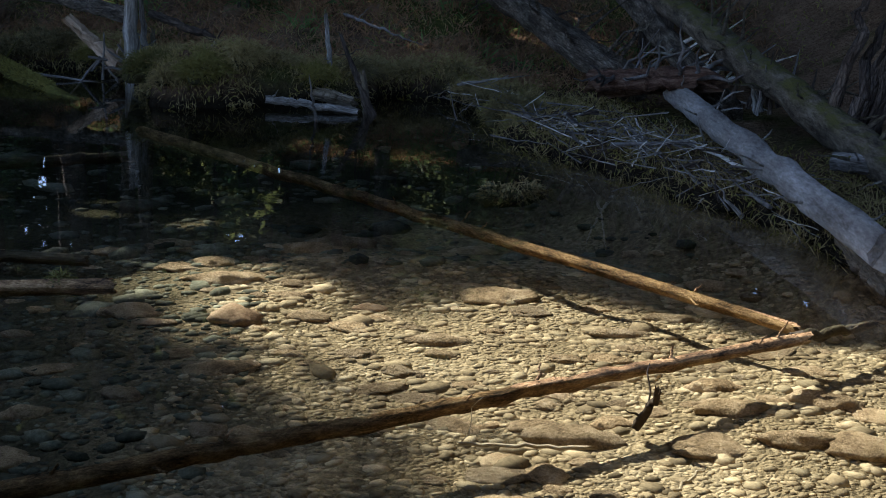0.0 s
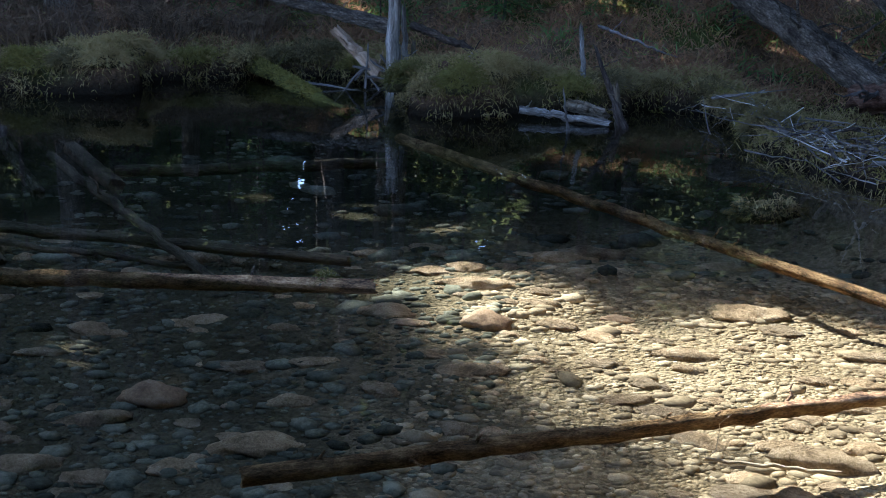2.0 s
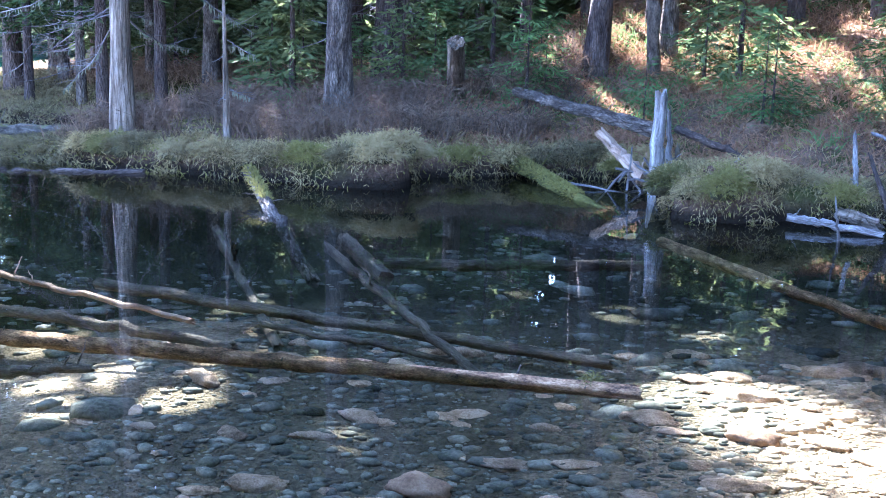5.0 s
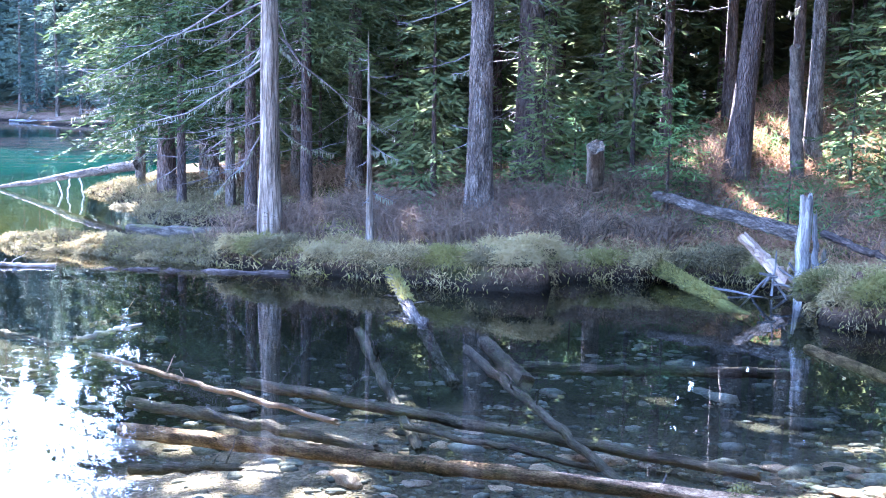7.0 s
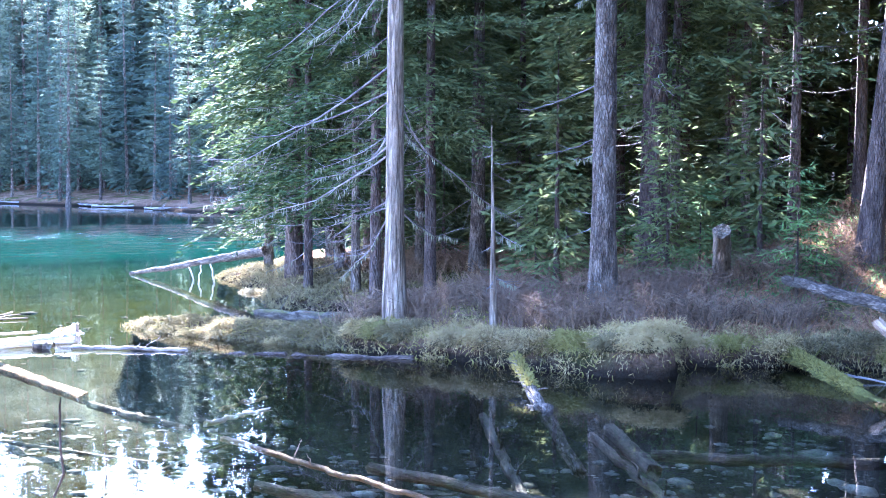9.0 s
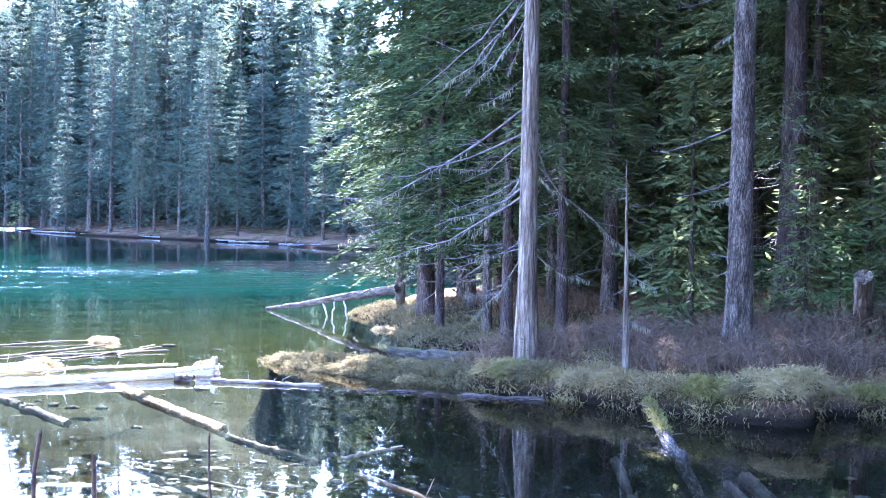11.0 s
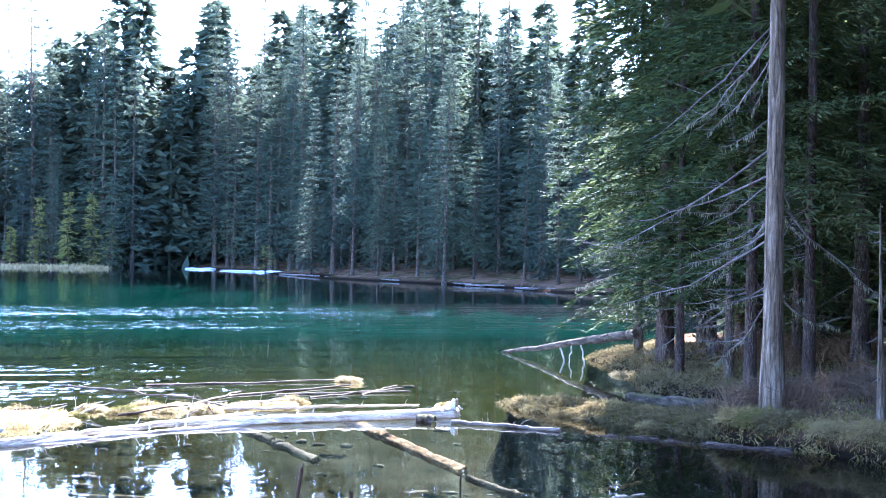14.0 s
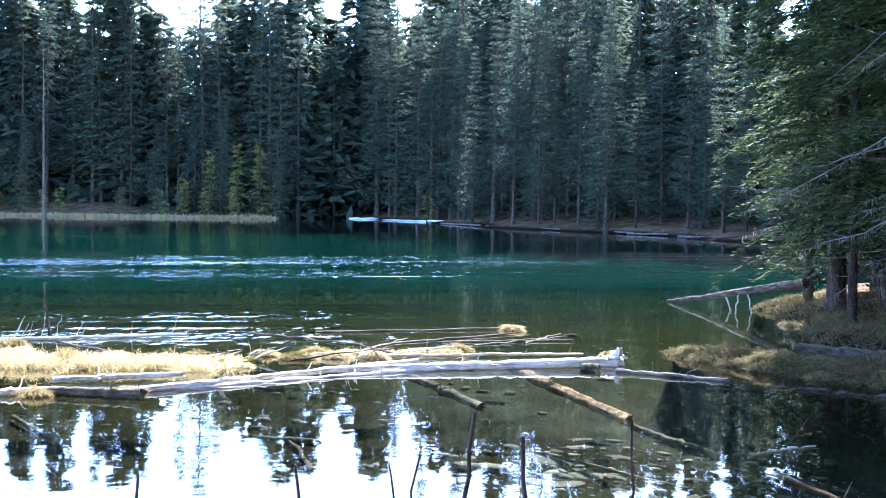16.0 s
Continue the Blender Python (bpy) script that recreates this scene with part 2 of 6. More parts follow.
M_MOSSLOG = rough_mat("mossy_bark", (0.028, 0.022, 0.016), (0.085, 0.068, 0.047), (0.17, 0.142, 0.105), 3.0, 18, 0.95, 0.05, (5, 5, 1.8), moss=(0.085, 0.080, 0.022, 1))
M_MOSSY = rough_mat("thick_moss", (0.032, 0.029, 0.007), (0.075, 0.067, 0.014), (0.13, 0.115, 0.028), 5.0, 60, 0.95, 0.05)
M_PEATMOSS = rough_mat("peat_moss", (0.018, 0.015, 0.007), (0.045, 0.038, 0.016), (0.085, 0.072, 0.03), 6.0, 70, 0.95, 0.03)
M_SMOOTH = rough_mat("smooth_grey_trunk", (0.07, 0.06, 0.05), (0.16, 0.145, 0.127), (0.29, 0.27, 0.245), 1.3, 16, 0.8, 0.012, (3, 3, 0.9))
M_TAN = rough_mat("tan_wood", (0.10, 0.062, 0.038), (0.25, 0.165, 0.10), (0.38, 0.275, 0.18), 2.5, 30, 0.85, 0.01, (9, 9, 1.0))
M_TWIG = rough_mat("dead_twig", (0.045, 0.038, 0.033), (0.11, 0.095, 0.082), (0.20, 0.18, 0.16), 3, 30, 0.9, 0.004, per_object=0.2)
M_DARKTWIG = rough_mat("dark_twig", (0.02, 0.014, 0.01), (0.05, 0.035, 0.025), (0.09, 0.065, 0.05), 3, 30, 0.9, 0.004)
M_SNOW = rough_mat("snow", (0.6, 0.62, 0.66), (0.78, 0.80, 0.83), (0.88, 0.89, 0.9), 3, 30, 0.7, 0.01)
M_NEEDLE = leaf_mat("needles", (0.020, 0.032, 0.013), (0.065, 0.085, 0.027), 0.14, 0.2, (0.042, 0.060, 0.021))
# lighter, more translucent copy of the needles; brightens the dark inner woods by colour
M_INNER = leaf_mat("lightened_needles", (0.045, 0.06, 0.024), (0.125, 0.142, 0.055), 0.40, 0.25, (0.085, 0.105, 0.042))
# paler and bluer than the near needles: distance haze put into the colour
M_HAZENEEDLE = leaf_mat("hazy_far_needles", (0.030, 0.044, 0.032), (0.10, 0.118, 0.078), 0.30, 0.3, (0.068, 0.088, 0.058))
M_YOUNG = leaf_mat("young_needles", (0.07, 0.085, 0.022), (0.20, 0.19, 0.06), 0.35, 0.25)
M_LICHEN = leaf_mat("beard_lichen", (0.075, 0.080, 0.048), (0.165, 0.165, 0.105), 0.3, 0.1)
M_GRASS = leaf_mat("dry_grass", (0.07, 0.05, 0.020), (0.30, 0.228, 0.102), 0.3, 0.1, (0.27, 0.205, 0.09))
M_GOLD = leaf_mat("golden_grass", (0.15, 0.105, 0.045), (0.44, 0.345, 0.17), 0.42, 0.1)
# grey-olive grass, darker than the dry grass to carry the strip's shade
M_DIMGRASS = leaf_mat("grey_dim_grass", (0.045, 0.036, 0.015), (0.19, 0.152, 0.072), 0.25, 0.1, (0.135, 0.108, 0.048))
M_BLEACH = rough_mat("bleached_wood", (0.15, 0.12, 0.085), (0.46, 0.41, 0.335), (0.68, 0.63, 0.55), 2.2, 18, 0.85, 0.02, (8, 8, 0.9), per_object=0.12)
M_WEEDWOOD = rough_mat("weedy_wood", (0.03, 0.024, 0.013), (0.075, 0.058, 0.03), (0.14, 0.11, 0.06), 1.6, 18, 0.9, 0.02, (6, 6, 1.0), per_object=0.3)
M_SLAB = rough_mat("silted_slab", (0.022, 0.019, 0.011), (0.055, 0.046, 0.027), (0.10, 0.085, 0.05), 4, 50, 0.9, 0.012, per_object=0.35)
M_MOSS = leaf_mat("moss", (0.05, 0.046, 0.013), (0.17, 0.146, 0.044), 0.25, 0.2)
M_HEATH = leaf_mat("heath_twigs", (0.05, 0.033, 0.020), (0.225, 0.147, 0.083), 0.2, 0.2, (0.12, 0.078, 0.047))
M_RUST = leaf_mat("rusty_litter", (0.11, 0.055, 0.028), (0.31, 0.175, 0.09), 0.25, 0.2, (0.22, 0.12, 0.062))
M_FERN = leaf_mat("fern_green", (0.035, 0.065, 0.02), (0.10, 0.15, 0.05), 0.35, 0.2)


# ---- mesh helpers ----
class Geo:
    """Collects vertices, quads and triangles for one mesh."""

    def __init__(self):
        self.v, self.q, self.t, self.c, self.n = [], [], [], [], 0

    def add(self, v, quads=None, tris=None, caps=None):
        v = np.asarray(v, float).reshape(-1, 3)
        if quads is not None and len(quads):
            self.q.append(np.asarray(quads, int).reshape(-1, 4) + self.n)
        if tris is not None and len(tris):
            self.t.append(np.asarray(tris, int).reshape(-1, 3) + self.n)
        if caps is not None:
            self.c.append(np.asarray(caps, int) + self.n)
        self.v.append(v)
        self.n += len(v)

    def mesh(self, name, material, smooth=True):
        me = bpy.data.meshes.new(name)
        v = np.concatenate(self.v) if self.v else np.zeros((0, 3))
        q = np.concatenate(self.q) if self.q else np.zeros((0, 4), int)
        t = np.concatenate(self.t) if self.t else np.zeros((0, 3), int)
        flat = np.concatenate(self.c) if self.c else np.zeros((0, 3), int)
        t = np.concatenate([t, flat])
        me.vertices.add(len(v))
        me.vertices.foreach_set("co", v.astype(np.float32).ravel())
        loops = np.concatenate([q.ravel(), t.ravel()]).astype(np.int32)
        me.loops.add(len(loops))
        me.loops.foreach_set("vertex_index", loops)
        starts = np.concatenate([np.arange(len(q)) * 4, len(q) * 4 + np.arange(len(t)) * 3]).astype(np.int32)
        me.polygons.add(len(starts))
        me.polygons.foreach_set("loop_start", starts)
        me.polygons.foreach_set("use_smooth", np.arange(len(starts)) < (len(starts) - len(flat)) * smooth)
        me.materials.append(material)
        me.update(calc_edges=True)
        me.validate()
        return me


def part(name, geo, material, parent=None, label="", smooth=True):
    """One mesh object from a Geo, under a thing or at top level."""
    ob = new(name, geo.mesh(name, material, smooth))
    ob.parent = parent
    if label:
        ob["label"] = label
    return ob


def curve_points(a, b, n=8, sag=0.0, wobble=0.0, r=rng):
    """A line from a to b with sag in the middle and a little wobble."""
    a, b = np.array(a, float), np.array(b, float)
    s = np.linspace(0, 1, n)[:, None]
    p = a + (b - a) * s
    p[:, 2] -= sag * 4 * (s * (1 - s))[:, 0]
    if wobble:
        w = r.normal(0, wobble, (n, 3)) * np.sin(np.pi * s)
        p += w
    return p


def tube(g, pts, radii, segs=8, rough=0.0, r=rng, ragged=0.0):
    """A tapered limb or log along pts, with a ridged, uneven skin and closed ends."""
    pts = np.asarray(pts, float)
    n = len(pts)
    radii = np.interp(np.linspace(0, 1, n), np.linspace(0, 1, len(radii)), radii) if len(radii) != n else np.asarray(radii)
    tan = np.gradient(pts, axis=0)
    tan /= np.linalg.norm(tan, axis=1)[:, None] + 1e-9
    ref = np.array([0, 0, 1.0]) if abs(tan[0, 2]) < 0.9 else np.array([1.0, 0, 0])
    u = np.cross(tan, ref)
    u /= np.linalg.norm(u, axis=1)[:, None]
    w = np.cross(u, tan)
    ang = np.arange(segs) * 2 * np.pi / segs
    ridge = 1 + rough * r.normal(0, 1, segs)[None, :] + rough * 0.6 * r.normal(0, 1, (n, segs))
    ring = (np.cos(ang)[None, :, None] * u[:, None, :] + np.sin(ang)[None, :, None] * w[:, None, :]) * (radii[:, None] * ridge)[:, :, None]
    v = (pts[:, None, :] + ring)
    if ragged:
        v[-1] += tan[-1] * r.uniform(0, ragged, segs)[:, None]
        v[0] -= tan[0] * r.uniform(0, ragged * 0.3, segs)[:, None]
    i, j = np.meshgrid(np.arange(n - 1), np.arange(segs), indexing="ij")
    k = (j + 1) % segs
    quads = np.stack([i * segs + j, i * segs + k, (i + 1) * segs + k, (i + 1) * segs + j], -1).reshape(-1, 4)[:, ::-1]
    v = np.concatenate([v.reshape(-1, 3), pts[:1], pts[-1:]])
    a, b = n * segs, n * segs + 1
    js = np.arange(segs)
    ks = (js + 1) % segs
    tris = np.concatenate([np.stack([np.full(segs, a), js, ks], -1), np.stack([np.full(segs, b), (n - 1) * segs + ks, (n - 1) * segs + js], -1)])
    g.add(v, quads, None, tris[:, ::-1])


def leaves(g, base, way, length, width, r=rng, flat=0.6, keep=None):
    """Many small blades: a diamond each, from base along way."""
    base, way = np.asarray(base, float), np.asarray(way, float)
    if keep is not None and len(base):
        unit = way / (np.linalg.norm(way, axis=1)[:, None] + 1e-9) * np.broadcast_to(length, len(base))[:, None]
        m = keep(base) & keep(base + unit * 0.5) & keep(base + unit)
        base, way, length, width = base[m], way[m], np.broadcast_to(length, len(m))[m], np.broadcast_to(width, len(m))[m]
    n = len(base)
    if not n:
        return
    length, width = np.broadcast_to(length, n), np.broadcast_to(width, n)
    way = way / (np.linalg.norm(way, axis=1)[:, None] + 1e-9)
    rnd = r.normal(0, 1, (n, 3))
    rnd[:, 2] += flat * 3
    side = np.cross(way, rnd)
    side /= np.linalg.norm(side, axis=1)[:, None] + 1e-9
    mid = base + way * (length * 0.45)[:, None]
    v = np.stack([base, mid + side * (width / 2)[:, None], base + way * length[:, None], mid - side * (width / 2)[:, None]], 1)
    g.add(v.reshape(-1, 3), np.arange(n * 4).reshape(-1, 4))


# ---- openings in the canopy through which the sun reaches the water and the bank: x, y, z, radius ----
GAPS = np.array([
    (-5.0, 6.31, -0.3, 0.2), (-4.66, 6.72, -0.3, 0.16), (-5.04, 5.46, -0.3, 0.15), (-4.85, 4.9, -0.3, 0.17), (-4.46, 5.83, -0.3, 0.14), (-6.3, 6.4, -0.3, 0.25),
    (-2.95, 5.54, -0.3, 0.08), (-3.35, 5.15, -0.3, 0.1), (-2.54, 4.89, -0.3, 0.12),
    (-3.4, 5.3, 0.0, 0.16), (-4.4, 5.45, -0.1, 0.2), (-5.3, 5.7, -0.1, 0.35), (-2.1, 12.6, 0.6, 0.35), (-5.75, 8.6, 0.0, 0.2),
    (-6.6, 6.9, -0.1, 0.35), (-7.1, 7.6, -0.1, 0.25), (-7.0, 11.0, 0.4, 0.12), (-3.9, 9.3, -0.2, 0.22), (-2.9, 9.2, -0.2, 0.2),
    (-14.0, 14.3, 0.2, 0.14), (-10.9, 10.2, 0.3, 0.14), (-11.6, 10.1, 0.3, 0.12), (-8.0, 16.0, 1.2, 0.5), (-6.8, 15.2, 1.2, 0.4), (-3.2, 15.5, 1.6, 0.6), (-1.9, 14.5, 1.6, 0.5), (-3.0, 16.2, 2.4, 0.8), (-0.8, 17.0, 3.0, 0.9), (-5.0, 17.0, 2.4, 0.6), (1.2, 16.0, 2.6, 1.0), (-6.0, 16.2, 2.0, 0.6), (2.6, 15.0, 2.6, 0.8), (0.2, 14.6, 1.8, 0.6), (-2.4, 17.5, 3.4, 0.8), (-4.0, 16.6, 2.6, 0.7), (-4.3, 14.4, 1.0, 0.45), (-1.0, 13.2, 1.2, 0.35),
    (-6.02, 8.57, -0.30, 0.3), (-3.78, 10.21, -0.30, 0.15), (-2.13, 8.44, -0.25, 0.2), (-2.40, 8.83, -0.25, 0.16), (-4.36, 6.85, -0.25, 0.12), (-5.18, 5.64, -0.20, 0.16), (-4.40, 5.62, -0.20, 0.16), (-5.12, 7.66, -0.20, 0.16), (-6.03, 5.75, -0.10, 0.18), (-5.43, 5.44, -0.10, 0.14), (-4.56, 5.42, -0.05, 0.2), (-6.00, 8.00, -0.20, 0.2), (-6.31, 8.74, 0.00, 0.2), (-4.42, 6.32, -0.20, 0.15)])
SUN_TO = np.array(sun_to)
# outlines, on the bed of the shallows, of the sunlit patch, of its tongue and of the broken light beside it
SUNLIT = np.array([(-1.08, 6.37), (-0.38, 5.99), (0.11, 6.37), (0.58, 6.38), (1.08, 6.0), (1.64, 5.67), (2.1, 5.6), (2.2, 4.9), (1.8, 3.6), (-0.2, 3.5), (-0.15, 4.11), (0.0, 4.5),
                   (0.35, 4.85), (0.3, 5.15), (-0.15, 5.45), (-0.6, 5.65), (-1.05, 5.65), (-1.29, 5.76)])
TONGUE = np.array([(-2.2, 6.4), (-2.0, 6.75), (-1.62, 6.93), (-1.27, 6.64), (-1.08, 6.37), (-1.29, 5.76), (-1.48, 6.17), (-1.9, 6.33)])
BROKEN = np.array([(-1.09, 5.57), (-0.73, 5.53), (-0.34, 5.34), (0.13, 5.09), (0.16, 4.77), (-0.32, 4.43), (-0.48, 4.11), (-0.83, 4.08), (-1.0, 4.48), (-1.25, 4.95)])


def within(outline, x, y):
    """True for the points inside a closed outline."""
    got = np.zeros(x.shape, bool)
    for (ax, ay), (bx, by) in zip(outline, np.roll(outline, -1, axis=0)):
        if by != ay:
            got ^= ((ay > y) != (by > y)) & (x < (bx - ax) * (y - ay) / (by - ay) + ax)
    return got


def landing(p, z):
    """Where the sun ray through p meets the height z."""
    k = (p[:, 2] - z) / SUN_TO[2]
    return p[:, 0] - k * SUN_TO[0], p[:, 1] - k * SUN_TO[1]


def shading(p):
    """True where a leaf may hang: not in front of an opening in the canopy."""
    ok = np.ones(len(p), bool)
    chance = np.abs(np.sin(p @ np.array((12.98, 78.23, 37.7))) * 437.58) % 1
    for x, y, z, rad in GAPS:
        d = p - np.array((x, y, z))
        k = d @ SUN_TO
        miss = np.linalg.norm(d - k[:, None] * SUN_TO, axis=1)
        ok &= (miss > rad * (0.62 + 0.5 * chance)) | (k < 0)
    x, y = landing(p, -0.2)
    x, y = x + 0.22 * (chance - 0.5), y + 0.22 * ((chance * 7.31) % 1 - 0.5)
    ok &= ~(within(SUNLIT, x, y) | within(TONGUE, x, y) | (within(BROKEN, x, y) & (chance < 0.2)))
    # flecks of sun on the slope and among the trees
    x, y = landing(p, 0.6)
    fleck = np.sin(x * 4.3 + 1.3 * np.sin(y * 3.1)) * np.sin(y * 4.6 + 1.7 * np.sin(x * 2.3))
    ok &= ~((y > 11.6) & (x > -10.0) & (fleck > 0.40 + 0.5 * (x > -4) + 0.2 * chance))
    return ok


def SHALLOWS(p):
    x, y = landing(p, -0.2)
    return ~(within(SUNLIT, x, y) | within(TONGUE, x, y))


# ---- terrain ----
SHORE = np.array([
    (2.9, 5.4), (2.1, 6.2), (1.98, 6.94), (1.56, 7.35), (1.0, 8.39), (0.8, 8.65), (0.45, 9.1), (0.3, 10.6), (0.04, 11.2), (-0.59, 11.28), (-0.87, 10.6),
    (-1.52, 10.62), (-1.9, 10.25), (-2.3, 10.1), (-2.55, 10.25), (-2.75, 10.9), (-3.06, 11.6), (-3.72, 12.1), (-4.54, 11.8), (-5.4, 11.1), (-5.2, 10.4),
    (-5.5, 10.2), (-6.04, 10.1), (-6.7, 10.12), (-7.43, 10.06), (-8.28, 9.95), (-9.2, 10.05), (-10.6, 9.87), (-11.65, 9.81), (-12.4, 10.0), (-12.25, 10.25),
    (-11.2, 10.45), (-10.2, 10.8), (-9.6, 11.8), (-10.5, 12.9), (-12.3, 12.65), (-14.1, 14.2), (-15.8, 15.3), (-16.7, 15.8), (-17.4, 17.4), (-19.2, 20.3),
    (-19, 28), (-21, 40), (-36, 43.4), (-43.9, 42), (-53.5, 42.9), (-66.6, 44.1), (-86.7, 49.3), (-106.9, 51.5), (-123.8, 53), (-133, 50), (-126, 44), (-101.7, 41.7),
    (-113.4, 36.8), (-126.5, 23.9), (-132, 0), (-120, -40), (-70, -60), (-28, -38), (-14, -14), (-8, -4), (-4.5, -0.4), (-2.5, 1.2), (-0.5, 1.9), (1.0, 2.6), (2.4, 3.6)])


def shore_distance(x, y):
    """Metres inland from the water's edge; negative over water."""
    x, y = np.asarray(x, float), np.asarray(y, float)
    best, inside = np.full(x.shape, 1e9), np.zeros(x.shape, bool)
    for (ax, ay), (bx, by) in zip(SHORE, np.roll(SHORE, -1, axis=0)):
        dx, dy = bx - ax, by - ay
        k = np.clip(((x - ax) * dx + (y - ay) * dy) / (dx * dx + dy * dy), 0, 1)
        best = np.minimum(best, np.hypot(x - ax - k * dx, y - ay - k * dy))
        if dy:
            inside ^= ((ay > y) != (by > y)) & (x < dx * (y - ay) / dy + ax)
    return np.where(inside, -best, best)


def smooth(a):
    a = np.clip(a, 0, 1)
    return a * a * (3 - 2 * a)


def bumps(x, y):
    return (np.sin(x * 1.9 + 1.3 * np.sin(y * 1.3)) * np.sin(y * 2.3 + 1.1 * np.sin(x * 1.7)) + 0.5 * np.sin(x * 5.3 + y * 3.1) * np.sin(y * 4.7 - x * 2.2)) / 1.5


def ground(x, y):
    """Height of the ground: lake bed, banks, hillsides."""
    x, y = np.asarray(x, float), np.asarray(y, float)
    d = shore_distance(x, y) + 0.06 * bumps(x * 2.2, y * 2.2)
    eye = np.hypot(x + 0.4, y + 0.3)
    gentle = smooth((-x - 8.9) / 0.8)
    land = (0.20 - 0.09 * gentle) * smooth(d / (0.09 + 0.26 * gentle)) + 0.09 * np.maximum(d, 0) + 0.06 * bumps(x, y) * smooth(d / 0.5)
    right = smooth((x + 7.5) / 3)
    land = land + right * 0.24 * np.clip(d - 1.2, 0, 7) + 0.10 * np.clip(d - 9, 0, 12)
    land = land + 0.22 * np.exp(-((x + 2.0) ** 2 / 0.35 + (y - 10.75) ** 2 / 0.2)) + 0.2 * np.exp(-((x + 5.6) ** 2 / 0.3 + (y - 10.6) ** 2 / 0.2))
    low = smooth((x - 0.1) / 0.5) * smooth((4.2 - d) / 2) * (x < 5)
    land = land * (1 - 0.6 * low)
    far = smooth((eye - 40) / 40)
    land = land + far * 0.10 * np.clip(d - 10, 0, 40)
    w = -d
    depth = 0.10 + 0.20 * smooth(w / 0.5) + 0.12 * smooth((eye - 7) / 6) + 0.07 * smooth((eye - 12) / 10) + 0.30 * smooth((-x - 4.2) / 3.0) * smooth(w / 0.12) + 0.14 * smooth((y - 6.7) / 1.2) * smooth((3 - x) / 2) + 0.08 * smooth((-x - 1.3) / 1.2)
    shallow = np.exp(-((x - 1.9) ** 2 + (y - 4.2) ** 2) / 1.6)
    depth = depth - 0.10 * shallow + 0.03 * bumps(x * 1.3, y * 1.3)
    depth = depth + np.maximum(eye - 19, 0) ** 1.15 * 0.085 * smooth(w / 6)
    return np.where(d > 0, land, -np.minimum(depth, 0.95))


def axis(lo, hi, step, end_lo, end_hi, grow=1.12):
    mid = list(np.arange(lo, hi, step))
    s, p, left = step, lo, []
    while p > end_lo:
        s *= grow
        p -= s
        left.append(p)
    s, p, right = step, mid[-1], []
    while p < end_hi:
        s *= grow
        p += s
        right.append(p)
    return np.array(left[::-1] + mid + right)


def build_ground():
    xs, ys = axis(-17.5, 4.0, 0.11, -700, 500), axis(3.0, 16.0, 0.11, -500, 700)
    X, Y = np.meshgrid(xs, ys, indexing="ij")
    Z = ground(X, Y)
    g = Geo()
    nx, ny = X.shape
    i, j = np.meshgrid(np.arange(nx - 1), np.arange(ny - 1), indexing="ij")
    q = np.stack([i * ny + j, (i + 1) * ny + j, (i + 1) * ny + j + 1, i * ny + j + 1], -1).reshape(-1, 4)
    g.add(np.stack([X, Y, Z], -1).reshape(-1, 3), q)
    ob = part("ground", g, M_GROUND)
    tagged(ob, "silty lake bed, mossy banks and brown forest floor", "ground", kind="structure")
    g = Geo()
    g.add([(-640, -140, 0), (60, -140, 0), (60, 120, 0), (-640, 120, 0)], [(0, 1, 2, 3)])
    ob = part("water", g, M_WATER)
    tagged(ob, "clear still lake water over a stony bed", "water", kind="structure")
    return


build_ground()
GROUND_OB = bpy.data.objects["ground"]


def on_ground(x, y):
    return float(ground(np.array([x]), np.array([y]))[0])


# ---- logs, trunks and stakes ----
def along(a, b, s):
    return np.array(a) + (np.array(b) - np.array(a)) * s


def log(name, label, a, b, ra, rb, material, category="log", sag=0.0, wobble=0.01, stubs=0, stub_len=0.15, rough=0.085, segs=12, ragged=0.06, group="", seed=0, n=18, stub_up=0.5, stub_mat=None):
    """A fallen log or pole from a to b, its pivot at the a end, with broken branch stubs as parts."""
    r = np.random.default_rng(1000 + seed)
    a, b = np.array(a, float), np.array(b, float)
    m = (Vector(b - a)).to_track_quat("Z", "Y").to_matrix().to_4x4()
    L = float(np.linalg.norm(b - a))
    inv = np.array(m.to_3x3())
    pts = curve_points(a, b, n, sag, wobble, r)
    loc = (pts - a) @ inv
    g = Geo()
    tube(g, loc, [ra, rb], segs, rough, r, ragged)
    ob = part(name, g, material)
    ob.matrix_world = Matrix.Translation(a) @ m
    tagged(ob, label, category, group)
    for k in range(stubs):
        s = r.uniform(0.06, 0.97)
        i = min(int(s * (n - 1)), n - 1)
        rad = ra + (rb - ra) * s
        w = r.normal(0, 1, 3)
        w[2] = abs(w[2]) * stub_up * 2
        w /= np.linalg.norm(w)
        w = w @ inv
        w[2] = r.uniform(0.1, 0.6)
        w /= np.linalg.norm(w)
        ln = stub_len * r.uniform(0.4, 1.3)
        g = Geo()
        p0 = loc[i] + w * rad * 0.5
        tube(g, curve_points(p0, p0 + w * (ln + rad * 0.5), 5, 0, ln * 0.06, r), [min(rad * 0.3, 0.007 + ln * 0.022), min(rad * 0.12, 0.004)], 6, 0.1, r, 0.01)
        part("branch_stub", g, stub_mat or material, ob)
    return ob


